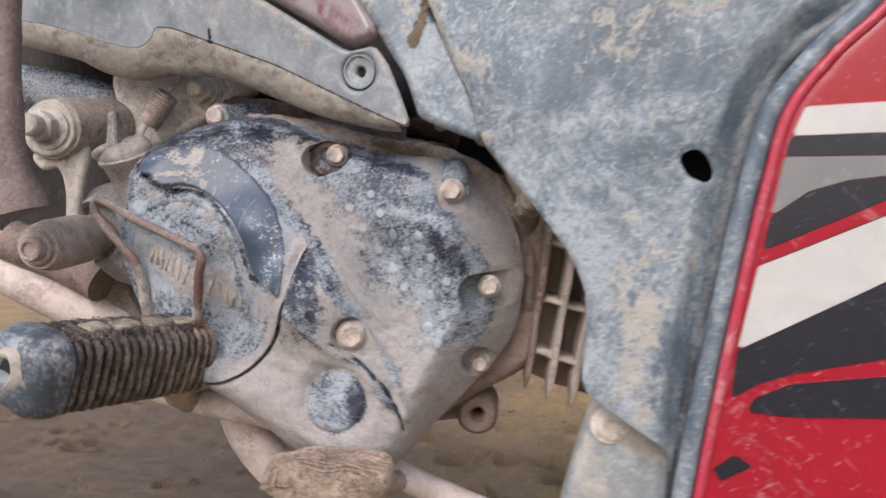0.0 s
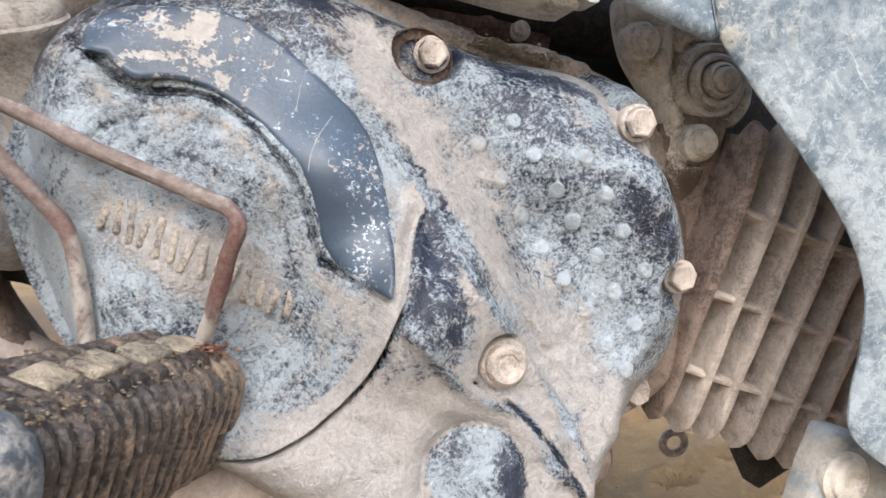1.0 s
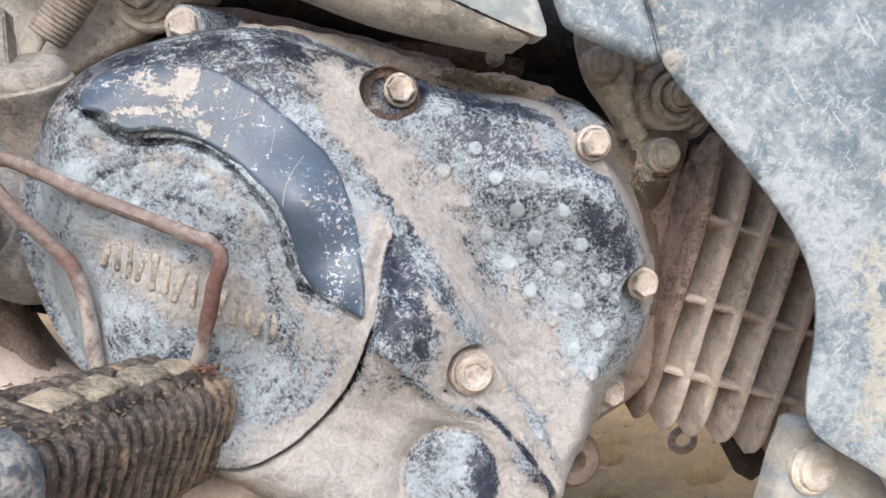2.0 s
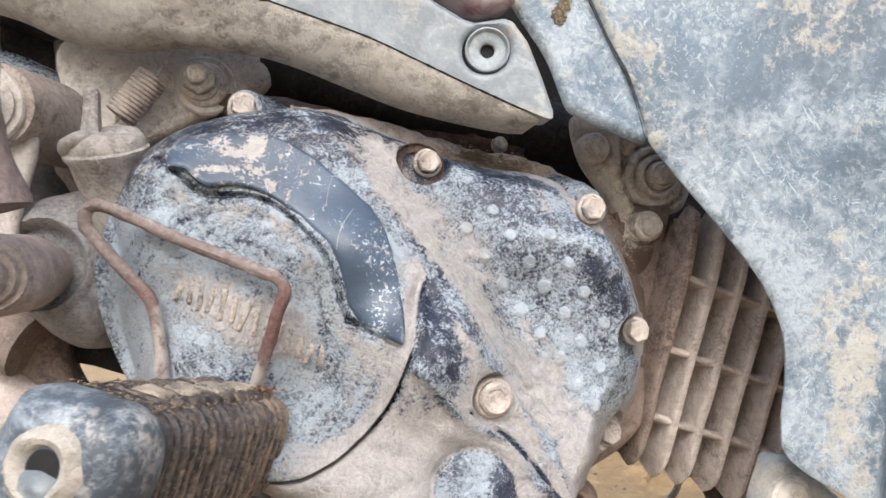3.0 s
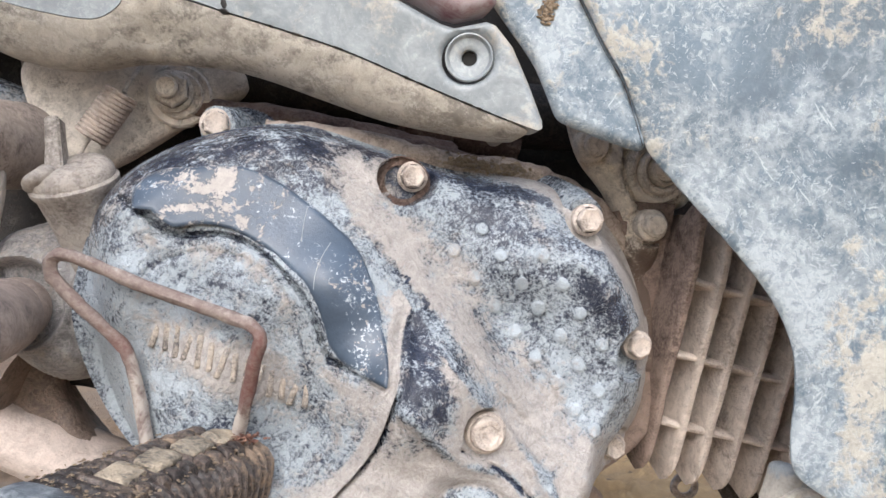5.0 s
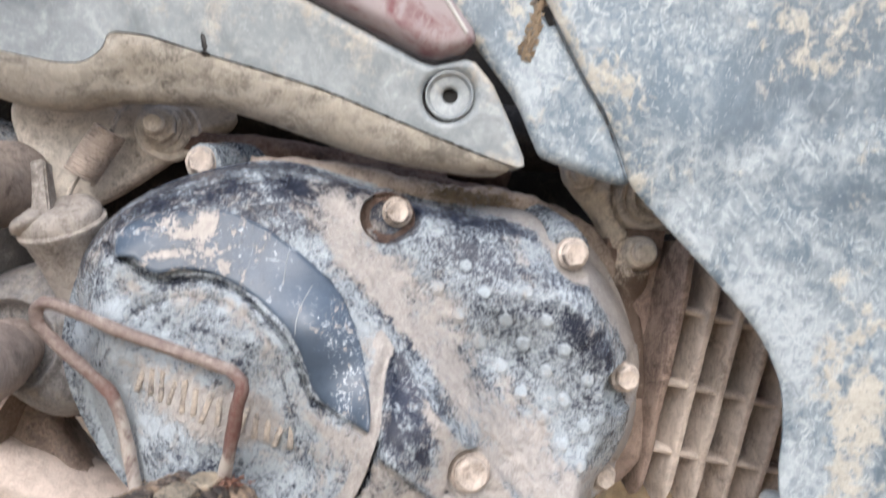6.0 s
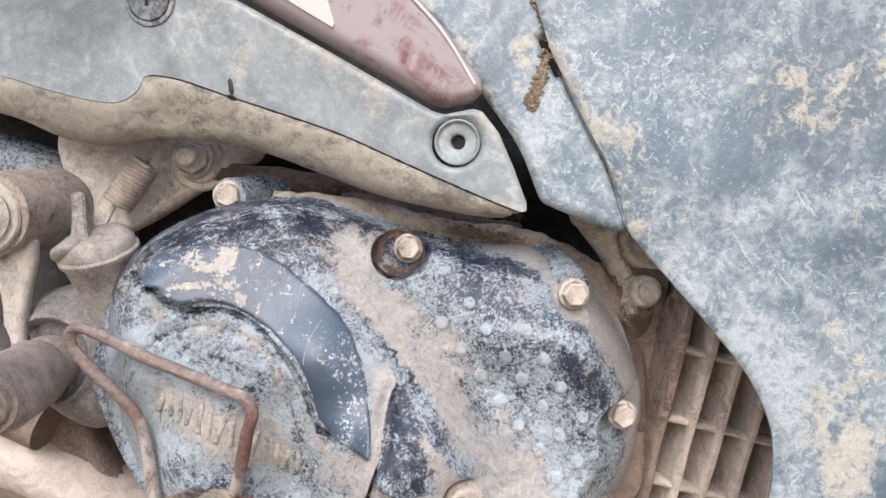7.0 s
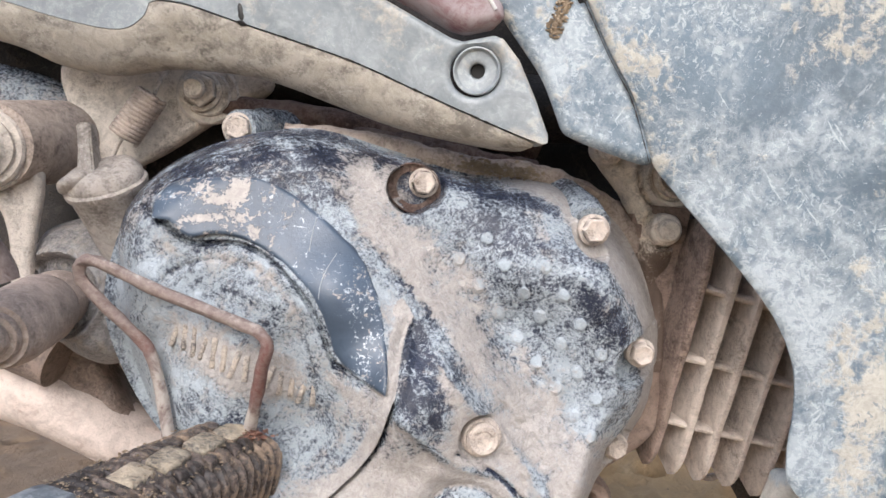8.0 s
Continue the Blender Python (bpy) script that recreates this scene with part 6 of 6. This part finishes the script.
bar = tube(line3([(-0.235, 0.530, 0.256), (-0.165, 0.515, 0.2405), (-0.118, 0.515, 0.231), (-0.080, 0.515, 0.2145), (-0.053, 0.517, 0.2015), (-0.01, 0.525, 0.178), (0.03, 0.530, 0.160)]), 0.0105, 14, flat=0.9)
mount_bar = part("peg_bar", bar, pipe_metal, bike, "pinkish dusty peg bar under the engine")
part("bar_arm", tube(line3([(-0.165, 0.480, 0.262), (-0.172, 0.495, 0.252), (-0.172, 0.515, 0.243)]), 0.011, 12), brown_metal, mount_bar)
exhaust = tube(line3([(-0.150, 0.640, 0.262), (-0.162, 0.575, 0.246), (-0.150, 0.548, 0.2315), (-0.1375, 0.545, 0.2055), (-0.1140, 0.545, 0.1795), (-0.080, 0.548, 0.155), (0.0, 0.560, 0.128), (0.12, 0.585, 0.110), (0.26, 0.640, 0.115), (0.36, 0.660, 0.20)]), 0.0150, 18)
part("exhaust_pipe", exhaust, pipe_metal, bike, "beige dusty exhaust pipe below the engine")
part("silencer_pipe", tube(line3([(-0.62, 0.605, 0.455), (-0.46, 0.602, 0.385), (-0.356, 0.600, 0.331), (-0.320, 0.600, 0.3126), (-0.275, 0.604, 0.290), (-0.23, 0.606, 0.262), (-0.185, 0.612, 0.240), (-0.14, 0.630, 0.222)]), [0.030] * 7 + [0.024] * 6 + [0.0195] * 30, 18), pipe_metal, bike, "pinkish dusty pipe running back beside the engine")
part("rear_mount", tube(line3([(-0.340, 0.590, 0.350), (-0.300, 0.586, 0.336), (-0.278, 0.583, 0.326), (-0.262, 0.580, 0.318)]), 0.017, 16), lug_metal, bike, "brown dusty frame lug behind the peg")

loop_path = [(0.1985 + 0.0100 * math.cos(a), 0.7445, 0.1662 + 0.0085 * math.sin(a)) for a in np.linspace(0.5 * math.pi, 2.5 * math.pi, 25)]
hanger = part("hose_clip", tube(loop_path, 0.0032, 8, closed_ends=False), brown_metal, bike, "small brown ring hanging under the engine")
part("clip_stem", tube(line3([(0.1985, 0.7445, 0.1747), (0.206, 0.742, 0.185), (0.212, 0.735, 0.205), (0.214, 0.70, 0.24), (0.205, 0.655, 0.28)]), 0.0030, 8), brown_metal, hanger)

FRAME_LUG = curve([(-0.2920, 0.3270), (-0.2820, 0.3360), (-0.2500, 0.3320), (-0.2440, 0.3060), (-0.2240, 0.2740), (-0.2180, 0.2620), (-0.2350, 0.2560), (-0.2700, 0.2850), (-0.2920, 0.3000)], 5)
relief("frame_lug", FRAME_LUG, lambda x, z, e: 0.592 + 0.006 * np.clip(1 - e / 0.006, 0, 1) ** 2 + 0.003 * uneven(x * 60, z * 60, 51), lambda x, z: 0.625 + 0 * x, 0.002, lug_metal, bike, "dark brown frame lug between engine and pipe")
# brake pedal with its caked pad
arm = tube(line3([(-0.030, 0.520, 0.186), (-0.045, 0.470, 0.200), (-0.058, 0.440, 0.212)]), 0.007, 10)
pedal = part("brake_pedal", arm, brown_metal, bike, "brake pedal with a pad caked in fibrous brown mud")
pad = bmesh.new()
bmesh.ops.create_icosphere(pad, subdivisions=5, radius=1)
for v in pad.verts:
    n = 3.0
    k = (abs(v.co.x) ** n + abs(v.co.y) ** n + abs(v.co.z) ** n) ** (-1 / n)
    p = Vector((v.co.x * k * 0.037, v.co.y * k * 0.024, v.co.z * k * 0.0125))
    grid = 0.0011 * (math.cos(p.x * 1250) * math.cos(p.y * 1250)) if p.z > 0.004 else 0.0
    v.co = Vector((-0.0625, 0.435, 0.2130)) + p + Vector((0, 0, grid + 0.003 * noise.noise(p * 60) + 0.0012 * noise.noise(p * 200)))
part("pedal_pad", pad, sack_pad, pedal, "pad with a woven pattern under mud")



def pad_top(x, y):
    u, v = (x + 0.0625) / 0.037, (y - 0.435) / 0.024
    return 0.2130 + 0.0125 * max(0.0, 1 - abs(u) ** 3 - abs(v) ** 3) ** (1 / 3) + 0.003 * noise.noise(Vector((x + 0.0625, y - 0.435, 0.0125)) * 60) + 0.0008


for i in range(26):
    a = -0.034 + 0.0052 * (i % 13) + 0.0026
    if i < 13:
        pts = [(-0.0625 + a + 0.0015 * math.sin(j), 0.435 - 0.0235 + 0.047 * j / 12) for j in range(13) if abs(a) < 0.033]
    else:
        pts = [(-0.0625 - 0.034 + 0.068 * j / 16, 0.435 + 0.0038 * (i - 19) + 0.001 * math.sin(j * 1.3)) for j in range(17)]
    if pts:
        part("net_thread", tube([(x, y, pad_top(x, y)) for x, y in pts], 0.0008, 5), sack_pad, pedal, "pale fibre pressed into the mud" if i == 0 else "")

# stand that carries the machine
leg = tube(line3([(-0.120, 0.640, 0.215), (-0.130, 0.72, 0.12), (-0.138, 0.80, 0.0)]), 0.013, 14)
part("side_stand", leg, brown_metal, bike, "brown side stand reaching down to the sand")
